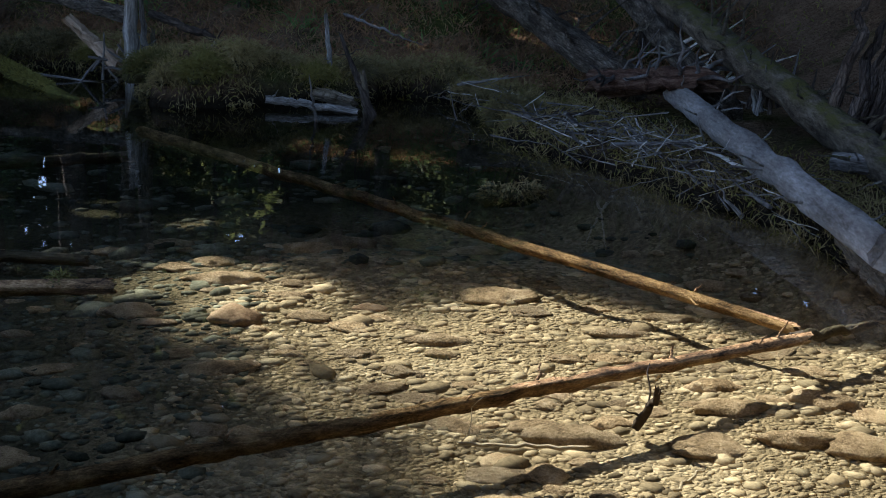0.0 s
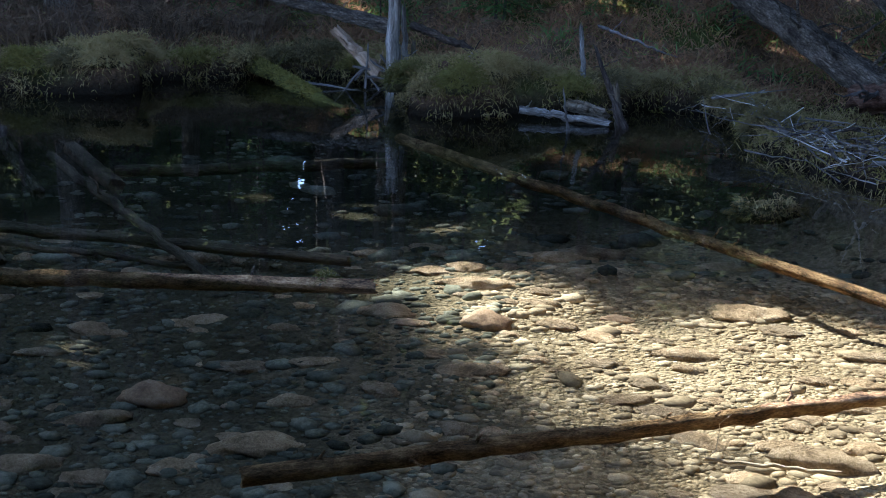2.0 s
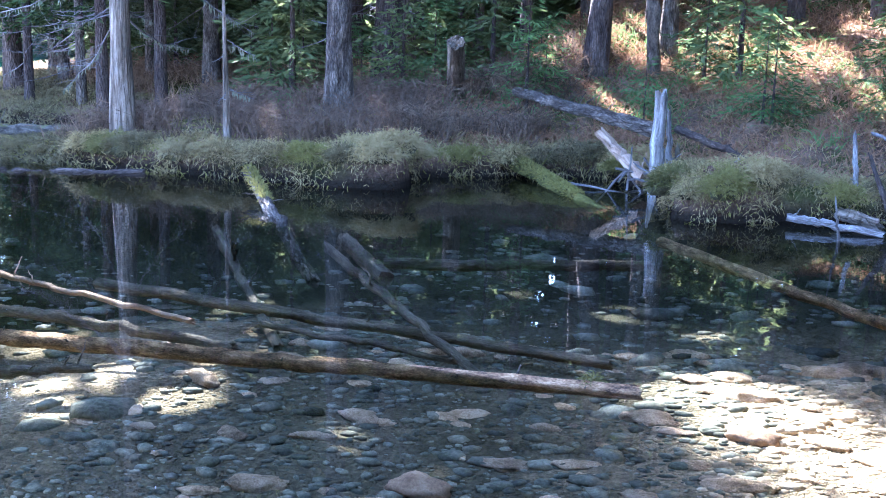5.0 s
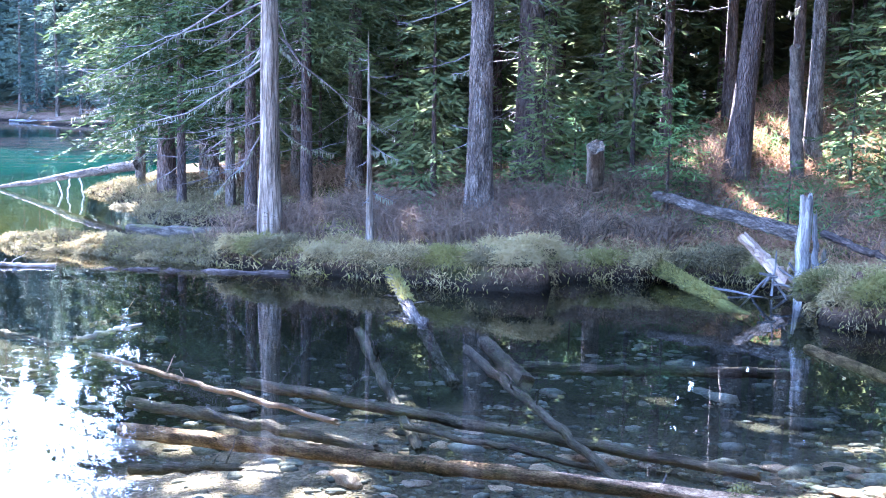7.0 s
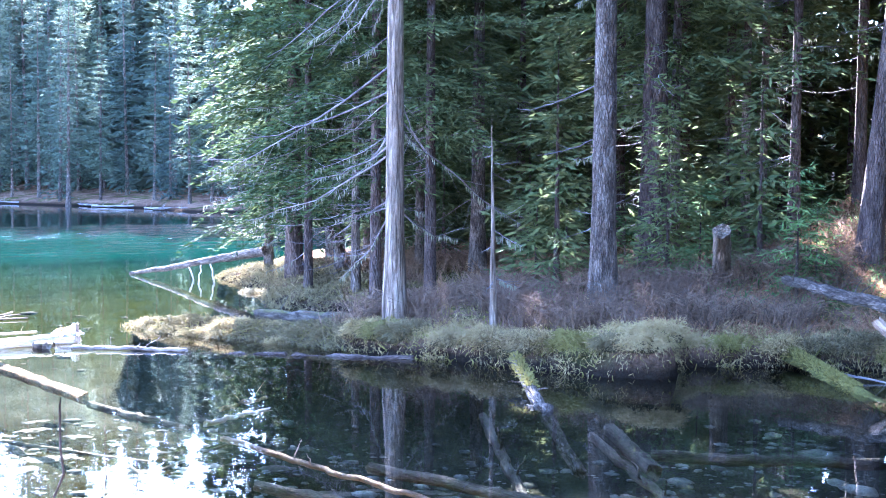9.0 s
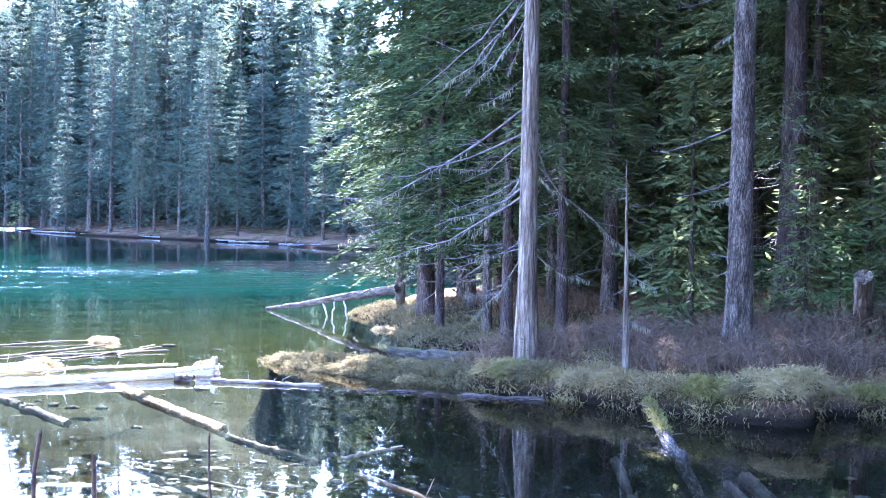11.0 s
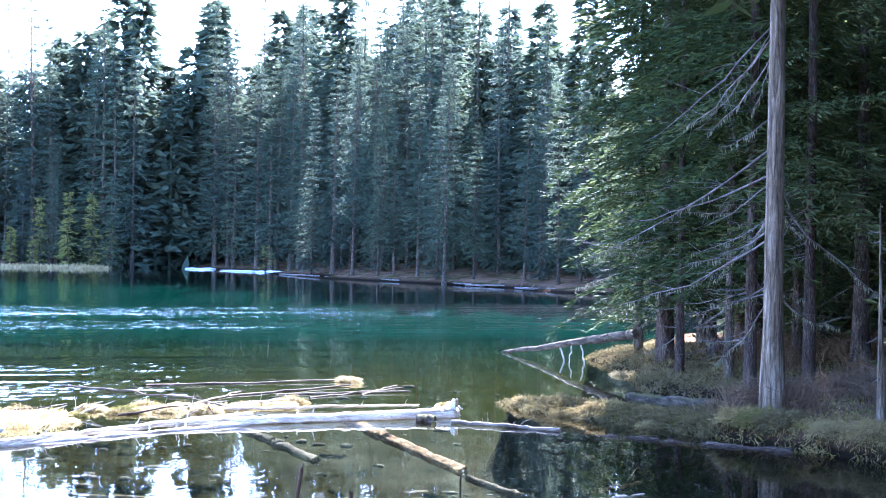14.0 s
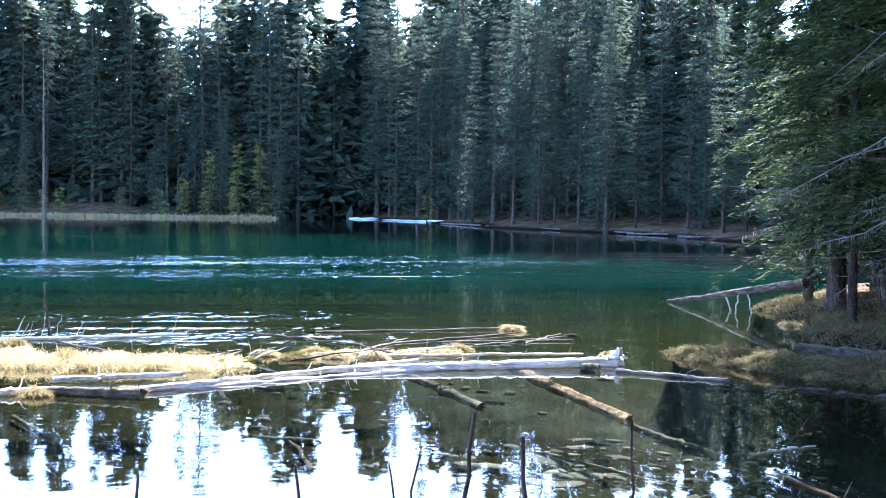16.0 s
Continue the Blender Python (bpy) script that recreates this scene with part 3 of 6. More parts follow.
def limb(g, a, b, ra, rb, r, sag=0.0, twigs=0, wobble=0.03):
    """A dead branch with side twigs."""
    pts = curve_points(a, b, 9, sag, wobble, r)
    tube(g, pts, [ra, rb], 5, 0.08, r)
    for _ in range(twigs):
        s = r.integers(2, 8)
        w = (pts[s] - pts[s - 1])
        L = np.linalg.norm(pts[-1] - pts[0])
        w = w / np.linalg.norm(w) + r.normal(0, 0.6, 3)
        w /= np.linalg.norm(w)
        e = pts[s] + w * L * r.uniform(0.1, 0.3)
        tube(g, curve_points(pts[s], e, 4, 0.0, 0.01, r), [rb * 1.3, rb * 0.5], 4, 0, r)
    return pts


def bough(acc, root, yaw, L, rise, droop, r, step, leaf, spread=0.42, wide=0.6):
    """Needle sprays along one bough: appends bases, directions, lengths and widths."""
    n = max(4, int(L / step))
    s = np.linspace(0.12, 1, n)
    out = np.array([-math.sin(yaw), math.cos(yaw), 0])
    side = np.array([out[1], -out[0], 0])
    z = L * (rise * s - droop * s * s)
    spine = root + out * (L * s)[:, None] + np.array([0, 0, 1]) * z[:, None]
    half = spread * L * np.minimum(s * 3.0, 1) * (1.08 - s) + leaf * 0.5
    for sg in (-1, 1):
        k = np.maximum(1, (half / (leaf * 0.8)).astype(int))
        m = int(k.max())
        for q in range(m):
            use = k > q
            f = (q + 0.35 * r.random(n)) * leaf * 0.8
            b = spine + (side * sg * 0.82 + out * 0.57) * f[:, None] - np.array([0, 0, 1]) * (f * r.uniform(0.1, 0.55, n))[:, None]
            b = b[use]
            w = side * sg * r.uniform(0.3, 1.1, (len(b), 1)) + out * r.uniform(0.3, 1.1, (len(b), 1)) + np.array([0, 0, -1]) * r.uniform(-0.1, 0.65, (len(b), 1))
            acc.append((b + r.normal(0, leaf * 0.15, b.shape), w, leaf * r.uniform(0.8, 1.7, len(b)), leaf * wide * r.uniform(0.28, 0.5, len(b))))
    acc.append((spine, out + r.normal(0, 0.35, (n, 3)), leaf * r.uniform(0.9, 1.6, n), leaf * wide * r.uniform(0.3, 0.5, n)))


def conifer_parts(root, height, rad, crown, reach, seed, leaf=0.16, fine_to=6.0, coarse=0.42, lean=(0, 0), bark=M_BARK, needle=M_NEEDLE, at=(0, 0, 0), keep=None,
                  whorl=0.33, per=5, dead=0, dead_len=1.2, dead_from=1.0, lichen=0.4, face=None, ragged_top=False, segs=14, wide=0.6, droop_dead=False, taper=0.93):
    """The trunk, crown and dead branches of a standing conifer, in the frame of its base."""
    r = np.random.default_rng(seed)
    at = np.array(at, float)
    n = 16
    s = np.linspace(0, 1, n)
    lean = np.array([lean[0], lean[1], 0.0])
    trunk = np.stack([np.zeros(n), np.zeros(n), height * s], -1) + lean * (height * s)[:, None] + r.normal(0, 0.012, (n, 3)) * s[:, None] * height * 0.12
    prof = rad * (1 - taper * s) + rad * 0.45 * np.exp(-s * height / 0.35)
    trunk[0, 2] = -0.25
    zs = np.concatenate([[-0.25, 0.0, 0.12, 0.3, 0.6], np.linspace(1.0, height, n)])
    pts = np.stack([np.interp(zs, trunk[:, 2], trunk[:, 0]), np.interp(zs, trunk[:, 2], trunk[:, 1]), zs], -1)
    g = Geo()
    tube(g, pts, np.interp(zs, trunk[:, 2], prof), segs, 0.035, r, 0.3 if ragged_top else 0)
    part("trunk", g, bark, root)
    acc = []
    z = crown
    while z < height * 0.985:
        f = (z - crown) / max(height - crown, 0.1)
        full = reach * (1 - f) ** 0.85 * min(1, 0.6 + f * 4) + 0.10
        here = np.array([np.interp(z, pts[:, 2], pts[:, 0]), np.interp(z, pts[:, 2], pts[:, 1]), z])
        lf = leaf if z + at[2] < fine_to else coarse * (1.1 - 0.55 * f)
        k = per if z + at[2] < fine_to else per + 1
        for _ in range(k):
            yaw = r.uniform(0, 2 * math.pi)
            L = full * r.uniform(0.55, 1.15)
            bough(acc, here + np.array([0, 0, r.uniform(-0.12, 0.12)]), yaw, L, r.uniform(-0.05, 0.25) + 0.35 * f, r.uniform(0.25, 0.6) * (1 - 0.5 * f), r, lf * 0.75, lf, wide=wide)
        z += whorl * (1.0 if z + at[2] < fine_to else 1.35) * r.uniform(0.7, 1.3)
    if acc:
        g = Geo()
        b, w, ln, wd = (np.concatenate([a[i] for a in acc]) for i in range(4))
        test = (lambda p: keep(p + at)) if keep else None
        leaves(g, b, w, ln, wd, r, 0.5, test)
        if g.n:
            part("crown", g, needle, root, smooth=False)
    for _ in range(dead):
        z = r.uniform(dead_from, min(max(crown + 1.5, dead_from + 1.5), height * 0.95))
        yaw = r.uniform(0, 2 * math.pi) if face is None else face + r.normal(0, 0.55)
        L = dead_len * r.uniform(0.35, 1.3)
        here = np.array([np.interp(z, pts[:, 2], pts[:, 0]), np.interp(z, pts[:, 2], pts[:, 1]), z])
        w = np.array([-math.sin(yaw), math.cos(yaw), r.uniform(-0.62, -0.12) if droop_dead else r.uniform(-0.55, 0.15)])
        g = Geo()
        p = limb(g, here, here + w * L, 0.005 + 0.004 * L, 0.0022, r, 0.05 * L, int(2 + 4 * L), 0.009 * L)
        br = part("dead_branch", g, M_TWIG, root)
        if r.random() < lichen:
            g = Geo()
            m = int(20 + 22 * L)
            i = r.integers(3, 9, m)
            q = p[i - 1] + (p[i] - p[i - 1]) * r.random((m, 1))
            leaves(g, q, np.stack([r.normal(0, 0.15, m), r.normal(0, 0.15, m), -np.ones(m)], -1), r.uniform(0.02, 0.10, m), r.uniform(0.008, 0.018, m), r, 0)
            tagged(part("lichen", g, M_LICHEN, br, "hanging pale green beard lichen"), kind="stuff")


def conifer(label, x, y, height, rad, crown, reach, seed, name="conifer", category="tree", group="", z=None, **kw):
    if kw.get("keep") and group:
        # a trunk must not stand in the sun's way to the shallows
        tries = np.random.default_rng(seed)
        for _ in range(8):
            up = np.linspace(0.5, height, 40)
            if all(SHALLOWS(np.stack([np.full(40, x + e), np.full(40, y), up], -1)).all() for e in (-0.3, 0, 0.3)):
                break
            x, y = x + tries.uniform(-0.7, 0.7), y + tries.uniform(-0.2, 0.7)
        else:
            up = np.linspace(9.0, height, 60)
            blocked = ~np.all([SHALLOWS(np.stack([np.full(60, x + e), np.full(60, y), up], -1)) for e in (-0.3, 0, 0.3)], axis=0)
            height = min(height, max(9.0, float(up[blocked][0]) - 0.3)) if blocked.any() else height
        z = None
    root = new(name)
    z = on_ground(x, y) if z is None else z
    root.location = (x, y, z)
    conifer_parts(root, height, rad, crown, reach, seed, at=(x, y, z), **kw)
    tagged(root, label, category, group)
    return root


# ---- trees on the wooded point ----
x, y, z = (-8.61, 10.56, 0.22)
conifer("bleached grey bare-trunked conifer at the pond's edge", x, y, 15, 0.108, 5.2, 1.7, 11, "standing_conifer", z=z, bark=M_SNAG, dead=30, dead_len=1.9, dead_from=1.3, lichen=0.6, face=radians(62), droop_dead=True, keep=shading, fine_to=5.5)
x, y, z = (-7.00, 12.51, 0.37)
conifer("thick grey scaly-barked conifer with bare lower branches", x, y, 6.6, 0.15, 6.5, 0.4, 12, "standing_conifer", z=z, ragged_top=True, taper=0.35, bark=M_BARK, dead=15, dead_len=0.9, dead_from=0.9, lichen=0.3, face=radians(75), keep=shading, fine_to=5.5)
x, y, z = (-7.40, 10.73, 0.20)
conifer("slender dead grey sapling standing on the grassy bank", x, y, 2.35, 0.037, 2.34, 0.05, 13, "dead_sapling", z=z, bark=M_SNAG, dead=12, dead_len=0.32, dead_from=0.6, lichen=0.3, needle=M_LICHEN, lean=(-0.02, 0))
x, y, z = (-4.66, 15.05, 0.82)
conifer("brown leaning conifer trunk on the slope", x, y, 17, 0.14, 4.8, 1.9, 14, z=z, bark=M_BROWN, dead=8, dead_len=0.7, lichen=0.3, lean=(0.075, 0.03), keep=shading)
# the bushy tree whose boughs hang over the lake at the tip
x, y, z = (-14.00, 14.97, 0.63)
TIP_ROOT = conifer("dense green conifer with boughs hanging over the lake", x, y, 27, 0.12, 1.1, 1.95, 15, leaf=0.13, coarse=0.24, wide=0.75, whorl=0.24, per=9, bark=M_BROWN, dead=10, dead_len=1.6, lichen=0.5, face=radians(100), keep=shading, fine_to=7)
r = np.random.default_rng(155)
for zz, yy, ln in ((1.1, 128, 1.9), (1.5, 118, 1.7), (2.2, 140, 1.6), (2.8, 126, 1.9), (3.4, 110, 1.7), (1.3, 150, 1.4), (1.0, 105, 1.5), (0.9, 170, 1.2), (4.1, 132, 1.5), (5.0, 120, 1.6)):
    acc, g = [], Geo()
    bough(acc, np.array((0, 0, zz)), radians(yy), ln, 0.05, 0.42, r, 0.09, 0.12, spread=0.3)
    leaves(g, *(np.concatenate([q[i] for q in acc]) for i in range(4)), r, 0.5)
    tagged(part("bough", g, M_NEEDLE, TIP_ROOT, smooth=False), kind="stuff")
TIP_TREES = [
    (*(-12.84, 13.99, 0.76), 18, 0.072, 1.6, 1.6),
    (*(-11.77, 13.83, 0.73), 17, 0.072, 1.3, 1.8),
    (*(-11.05, 13.38, 0.79), 19, 0.086, 1.8, 1.9),
    (*(-14.05, 16.23, 0.59), 20, 0.094, 1.2, 2.2),
    (*(-10.31, 13.67, 1.10), 21, 0.09, 2.2, 2.2),
    (*(-12.06, 15.86, 1.00), 18, 0.079, 1.8, 2.0),
    (*(-12.61, 17.91, 0.92), 22, 0.115, 1.5, 2.4),
    (*(-8.71, 13.63, 1.37), 19, 0.101, 2.4, 2.0),
    (*(-10.83, 16.08, 1.06), 18, 0.079, 1.5, 2.0),
    (*(-9.41, 15.76, 1.31), 20, 0.108, 1.3, 2.3),
    (*(-14.90, 18.74, 0.78), 21, 0.101, 0.8, 2.9),
    (*(-16.34, 16.90, 0.48), 18, 0.086, 0.7, 1.4),
    (*(-15.9, 19.4, 0.5), 19, 0.09, 0.8, 2.2),
    (*(-15.4, 17.6, 0.6), 20, 0.09, 0.9, 2.3),
]
for k, (x, y, z, h, rad, crown, reach) in enumerate(TIP_TREES):
    conifer("tall grey-trunked conifer in the dense stand on the point", x, y, h + 5, rad * 0.8, crown, reach, 40 + k, group="conifers on the point", bark=M_BARK if k % 2 else M_BROWN,
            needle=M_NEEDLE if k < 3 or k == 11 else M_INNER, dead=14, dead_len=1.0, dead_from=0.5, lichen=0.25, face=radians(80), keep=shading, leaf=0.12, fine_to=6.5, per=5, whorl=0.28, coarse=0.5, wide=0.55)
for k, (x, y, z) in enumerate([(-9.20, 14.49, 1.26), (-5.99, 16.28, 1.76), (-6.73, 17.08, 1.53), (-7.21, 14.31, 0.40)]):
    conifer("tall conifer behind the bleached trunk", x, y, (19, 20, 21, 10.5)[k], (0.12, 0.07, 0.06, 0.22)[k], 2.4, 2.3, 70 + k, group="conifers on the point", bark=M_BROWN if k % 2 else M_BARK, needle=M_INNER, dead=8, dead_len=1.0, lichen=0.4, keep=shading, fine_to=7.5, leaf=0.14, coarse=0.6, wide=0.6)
# the forest behind the pond
for k in range(40):
    r = np.random.default_rng(300 + k)
    row = k % 20
    x = -9.5 + row * 1.0 + r.uniform(-0.4, 0.4)
    y = 15.6 + 0.10 * abs(x + 4) + (k // 20) * 4.0 + r.uniform(-0.6, 2.0)
    if x < -8:
        y += 2.5
    conifer("dark green forest conifer on the shaded slope", x, y, r.uniform(14, 23), r.uniform(0.05, 0.10), r.uniform(0.8, 3.0) + (1.6 if -6.5 < x < 2 and k < 20 else 0), r.uniform(1.5, 2.3), 300 + k, group="conifers on the slope",
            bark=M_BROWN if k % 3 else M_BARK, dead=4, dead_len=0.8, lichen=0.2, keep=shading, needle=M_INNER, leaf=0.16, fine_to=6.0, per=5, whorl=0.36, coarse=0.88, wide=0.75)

# ---- the forest across the lake and behind the camera ----
FAR = []
for k in range(7):
    root = new("conifer")
    h = (22, 25, 19, 24, 27, 21, 17)[k]
    conifer_parts(root, h, 0.20, (3.5, 5, 1.5, 1, 6, 2, 0.6)[k], (2.3, 2.5, 2.1, 2.6, 2.3, 1.9, 2.1)[k], 80 + k, leaf=0.5, fine_to=0, coarse=0.5, whorl=0.5, per=7, needle=M_HAZENEEDLE, bark=M_BARK, segs=6, wide=0.62)
    root.location = (-60 - k * 4.0, 52 + k * 0.8, 0)
    root.location.z = on_ground(root.location.x, root.location.y) - 0.1
    tagged(root, "tall narrow dark conifer in the lakeside forest", "tree", "far shore forest")
    FAR.append(root)


def shore_rows(points, rows, gap, first, back, seed, sizes, kinds, skip=0.0):
    """Trees in rows behind a shore line, each row further inland."""
    r = np.random.default_rng(seed)
    p = np.array(points, float)
    seg = np.linalg.norm(np.diff(p, axis=0), axis=1)
    total = seg.sum()
    for row in range(rows):
        s = r.uniform(0, gap)
        while s < total:
            i = int(np.searchsorted(np.cumsum(seg), s))
            k = (s - (np.cumsum(seg)[i] - seg[i])) / seg[i]
            q = p[i] + (p[i + 1] - p[i]) * k
            out = np.array([-(p[i + 1] - p[i])[1], (p[i + 1] - p[i])[0]]) / seg[i]
            q = q + out * (first + row * back + r.uniform(-0.4, 0.4) * back) + r.normal(0, 0.5, 2)
            s += gap * r.uniform(0.6, 1.4)
            if r.random() < skip:
                continue
            sc = r.uniform(*sizes)
            src = FAR[kinds[r.integers(len(kinds))]]
            m = pose(q[0], q[1], on_ground(q[0], q[1]) - 0.15, r.uniform(-1.2, 1.2), r.uniform(-1.2, 1.2), r.uniform(0, 360)) @ Matrix.Diagonal((sc * r.uniform(0.85, 1.2), sc * r.uniform(0.85, 1.2), sc, 1))
            c = copy_thing(src, m)
            c.matrix_basis = m


RIGHT_SHORE = [(-126, 54.5), (-106.9, 52.8), (-86.7, 50.5), (-66.6, 45.3), (-53.5, 44), (-43.9, 43), (-36, 44.5), (-23, 43)]
SPIT = [(-137, -4), (-134.5, 12), (-131, 21), (-126.5, 28.5), (-120.5, 34.5), (-113, 39), (-104, 42.6)]
shore_rows(RIGHT_SHORE[:3], 1, 2.3, 2.0, 4, 1, (0.70, 1.0), (0, 1, 2, 3, 4, 5, 6))
shore_rows(RIGHT_SHORE[2:4], 1, 2.2, 2.0, 4, 11, (0.55, 0.78), (0, 1, 2, 3, 4, 5, 6))
shore_rows(RIGHT_SHORE[:3], 1, 2.3, 6.0, 4.5, 2, (0.84, 1.1), (0, 1, 3, 4))
shore_rows(RIGHT_SHORE[2:4], 1, 2.2, 6.0, 4.5, 12, (0.62, 0.86), (0, 1, 3, 4))
shore_rows(RIGHT_SHORE[3:6], 1, 2.0, 1.8, 3, 3, (0.36, 0.56), (0, 1, 2, 3, 5))
shore_rows(RIGHT_SHORE[5:], 1, 1.6, 1.8, 3, 13, (0.50, 0.68), (0, 1, 2, 3, 5))
shore_rows(RIGHT_SHORE[3:], 1, 2.0, 5.0, 4, 4, (0.46, 0.66), (0, 1, 3, 4))
shore_rows(SPIT, 1, 3.4, 2.5, 3, 6, (0.25, 0.6), (6, 6, 5, 2), 0.2)
shore_rows(SPIT, 1, 1.9, 6.0, 3.0, 7, (0.92, 1.15), (0, 1, 3, 4, 5))
# trees on the near shore, behind and beside the camera
shore_rows([(-26, -46), (-12, -20), (-3, -9), (4, -6), (9, 2), (10, 9)][::-1], 1, 7.0, 5.0, 6.0, 8, (0.7, 0.95), (0, 1, 3, 4))


def woods(name, label, lines, seed, needle=M_HAZENEEDLE, keep=None):
    """Uncounted trees deep in the woods, as one mesh: rows along lines (points, rows, gap, first, back, sizes)."""
    r = np.random.default_rng(seed)
    kinds = []
    for k in range(4):
        acc, z = [], 0.8
        h = (22, 25, 19, 16)[k]
        while z < h * 0.99:
            f = z / h
            for _ in range(5):
                bough(acc, np.array((0, 0, z)), r.uniform(0, 6.28), (2.6 * (1 - f) ** 0.8 + 0.15) * r.uniform(0.6, 1.1), 0.1 + 0.3 * f, 0.45, r, 1.15 - 0.5 * f, 1.45 - 0.65 * f, wide=1.15)
            z += 0.85 * r.uniform(0.7, 1.3)
        kinds.append([np.concatenate([a[i] for a in acc]) for i in range(4)])
    g = Geo()
    for points, rows, gap, first, back, sizes in lines:
        p = np.array(points, float)
        seg = np.linalg.norm(np.diff(p, axis=0), axis=1)
        for row in range(rows):
            for s0 in np.arange(0, seg.sum(), gap):
                s0 = min(s0 + r.uniform(0, gap), seg.sum() - 0.01)
                i = int(np.searchsorted(np.cumsum(seg), s0))
                d = (p[i + 1] - p[i]) / seg[i]
                q = p[i] + d * (s0 - (np.cumsum(seg)[i] - seg[i])) + np.array((-d[1], d[0])) * (first + row * back + r.uniform(-1, 1))
                sc, a = r.uniform(*sizes), r.uniform(0, 6.28)
                b, w, ln, wd = kinds[r.integers(4)]
                c, sn = math.cos(a), math.sin(a)
                rot = np.array(((c, -sn, 0), (sn, c, 0), (0, 0, 1)))
                leaves(g, b @ rot.T * sc + (q[0], q[1], on_ground(q[0], q[1])), w @ rot.T, ln * sc, wd * sc, r, 0.5, keep)
                tube(g, [(q[0], q[1], on_ground(q[0], q[1]) - 0.3), (q[0], q[1], on_ground(q[0], q[1]) + 16 * sc)], [0.16 * sc, 0.05], 5)
    tagged(part(name, g, needle, smooth=False), label, "woods", kind="stuff")


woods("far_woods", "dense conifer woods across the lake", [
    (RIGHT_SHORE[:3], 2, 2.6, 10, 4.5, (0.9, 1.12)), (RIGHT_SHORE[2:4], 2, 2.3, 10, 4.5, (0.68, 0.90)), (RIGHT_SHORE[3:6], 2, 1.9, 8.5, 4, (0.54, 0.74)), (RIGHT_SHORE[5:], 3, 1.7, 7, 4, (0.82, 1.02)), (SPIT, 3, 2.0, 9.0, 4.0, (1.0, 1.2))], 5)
woods("deep_woods", "dark conifer woods behind the slope and the point", [
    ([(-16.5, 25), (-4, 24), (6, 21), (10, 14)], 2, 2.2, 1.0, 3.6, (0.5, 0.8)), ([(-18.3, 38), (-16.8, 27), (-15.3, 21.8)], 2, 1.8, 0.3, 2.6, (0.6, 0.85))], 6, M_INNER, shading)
# tall trees added on the near bank, mostly unseen; their crowns shade the shallows
for k, (x, y) in enumerate([(3.6, 9.6), (4.2, 12.4), (3.9, 6.2), (3.3, 2.2), (1.6, -1.6), (5.4, 4.2), (2.2, 12.8), (5.2, 8.6), (3.4, -1.2)]):
    conifer("tall conifer added on the near bank to shade the shallows", x, y, 17 + k % 4, 0.13, 4.2, 3.0, 1700 + k, group="conifers on the near bank", bark=M_BROWN, keep=shading, fine_to=0, coarse=0.5, wide=1.3, per=6, whorl=0.42, segs=8)
# dense young conifers under the trees
BUSH = []
for k in range(4):
    root = new("young_conifer")
    h = (1.4, 2.2, 3.0, 3.8)[k]
    conifer_parts(root, h, 0.012 + 0.01 * h, 0.12, (0.6, 0.75, 0.95, 1.1)[k], 1800 + k, leaf=0.12 + 0.01 * h, fine_to=9, whorl=0.17, per=5, needle=M_INNER, bark=M_BROWN, segs=6, wide=0.75)
    root.location = (-9.0 + k * 3.1, 14.4 + k * 0.3, 0)
    root.location.z = on_ground(root.location.x, root.location.y)
    tagged(root, "young bushy green conifer in the understorey", "tree", "young conifers")
    BUSH.append(root)
r = np.random.default_rng(1850)
made = 0
while made < 62:
    x, y = r.uniform(-17, 6), r.uniform(12.5, 24)
    d = float(shore_distance(np.array([x]), np.array([y]))[0])
    if d < 1.6 or (x > -6.5 and y < 17.5) or (x < -8 and d < 2.2) or not shading(np.array([(x, y, 1.5)]))[0]:
        continue
    sc = r.uniform(0.6, 1.15)
    m = pose(x, y, on_ground(x, y) - 0.03, 0, 0, r.uniform(0, 360)) @ Matrix.Diagonal((sc, sc, sc, 1))
    copy_thing(BUSH[r.integers(4)], m).matrix_basis = m
    made += 1

# ---- logs in the pond ----
WOOD = "logs in the pond"


def fur(ob, length, ra, rb, n, seed, material=M_MOSS):
    """Short moss growing on the upper side of a log."""
    r = np.random.default_rng(seed)
    down = ob.matrix_world.to_3x3().inverted() @ Vector((0, 0, 1))
    top = math.atan2(down.y, down.x)
    z, a = r.uniform(0, length, n), top + r.normal(0, 0.75, n)
    out = np.stack([np.cos(a), np.sin(a), np.zeros(n)], -1)
    rad = ra + (rb - ra) * z / length
    g = Geo()
    leaves(g, out * (rad * 0.93)[:, None] + np.stack([0 * z, 0 * z, z], -1), out + r.normal(0, 0.5, (n, 3)), r.uniform(0.02, 0.05, n), 0.012, r, 0)
    tagged(part("moss", g, material, ob, "yellow-green moss cushion", smooth=False), kind="stuff")


log("log", "orange-brown stripped log lying in shallow water", (-2.60, 10.12, -0.20), (1.48, 5.20, -0.02), 0.042, 0.027, M_ORANGE, stubs=9, stub_len=0.09, group=WOOD, seed=1, n=34, wobble=0.005, rough=0.10)
log("log", "long orange-brown stripped log across the stony shallows", (-1.65, 3.43, -0.08), (1.46, 4.98, 0.01), 0.036, 0.027, M_ORANGE, stubs=12, stub_len=0.07, group=WOOD, seed=2, n=44, wobble=0.005, rough=0.12)
log("log", "dark sunken pole end among stones", (1.44, 5.05, -0.02), (1.95, 5.46, -0.08), 0.03, 0.02, M_SUNK, group=WOOD, seed=3, stubs=1)
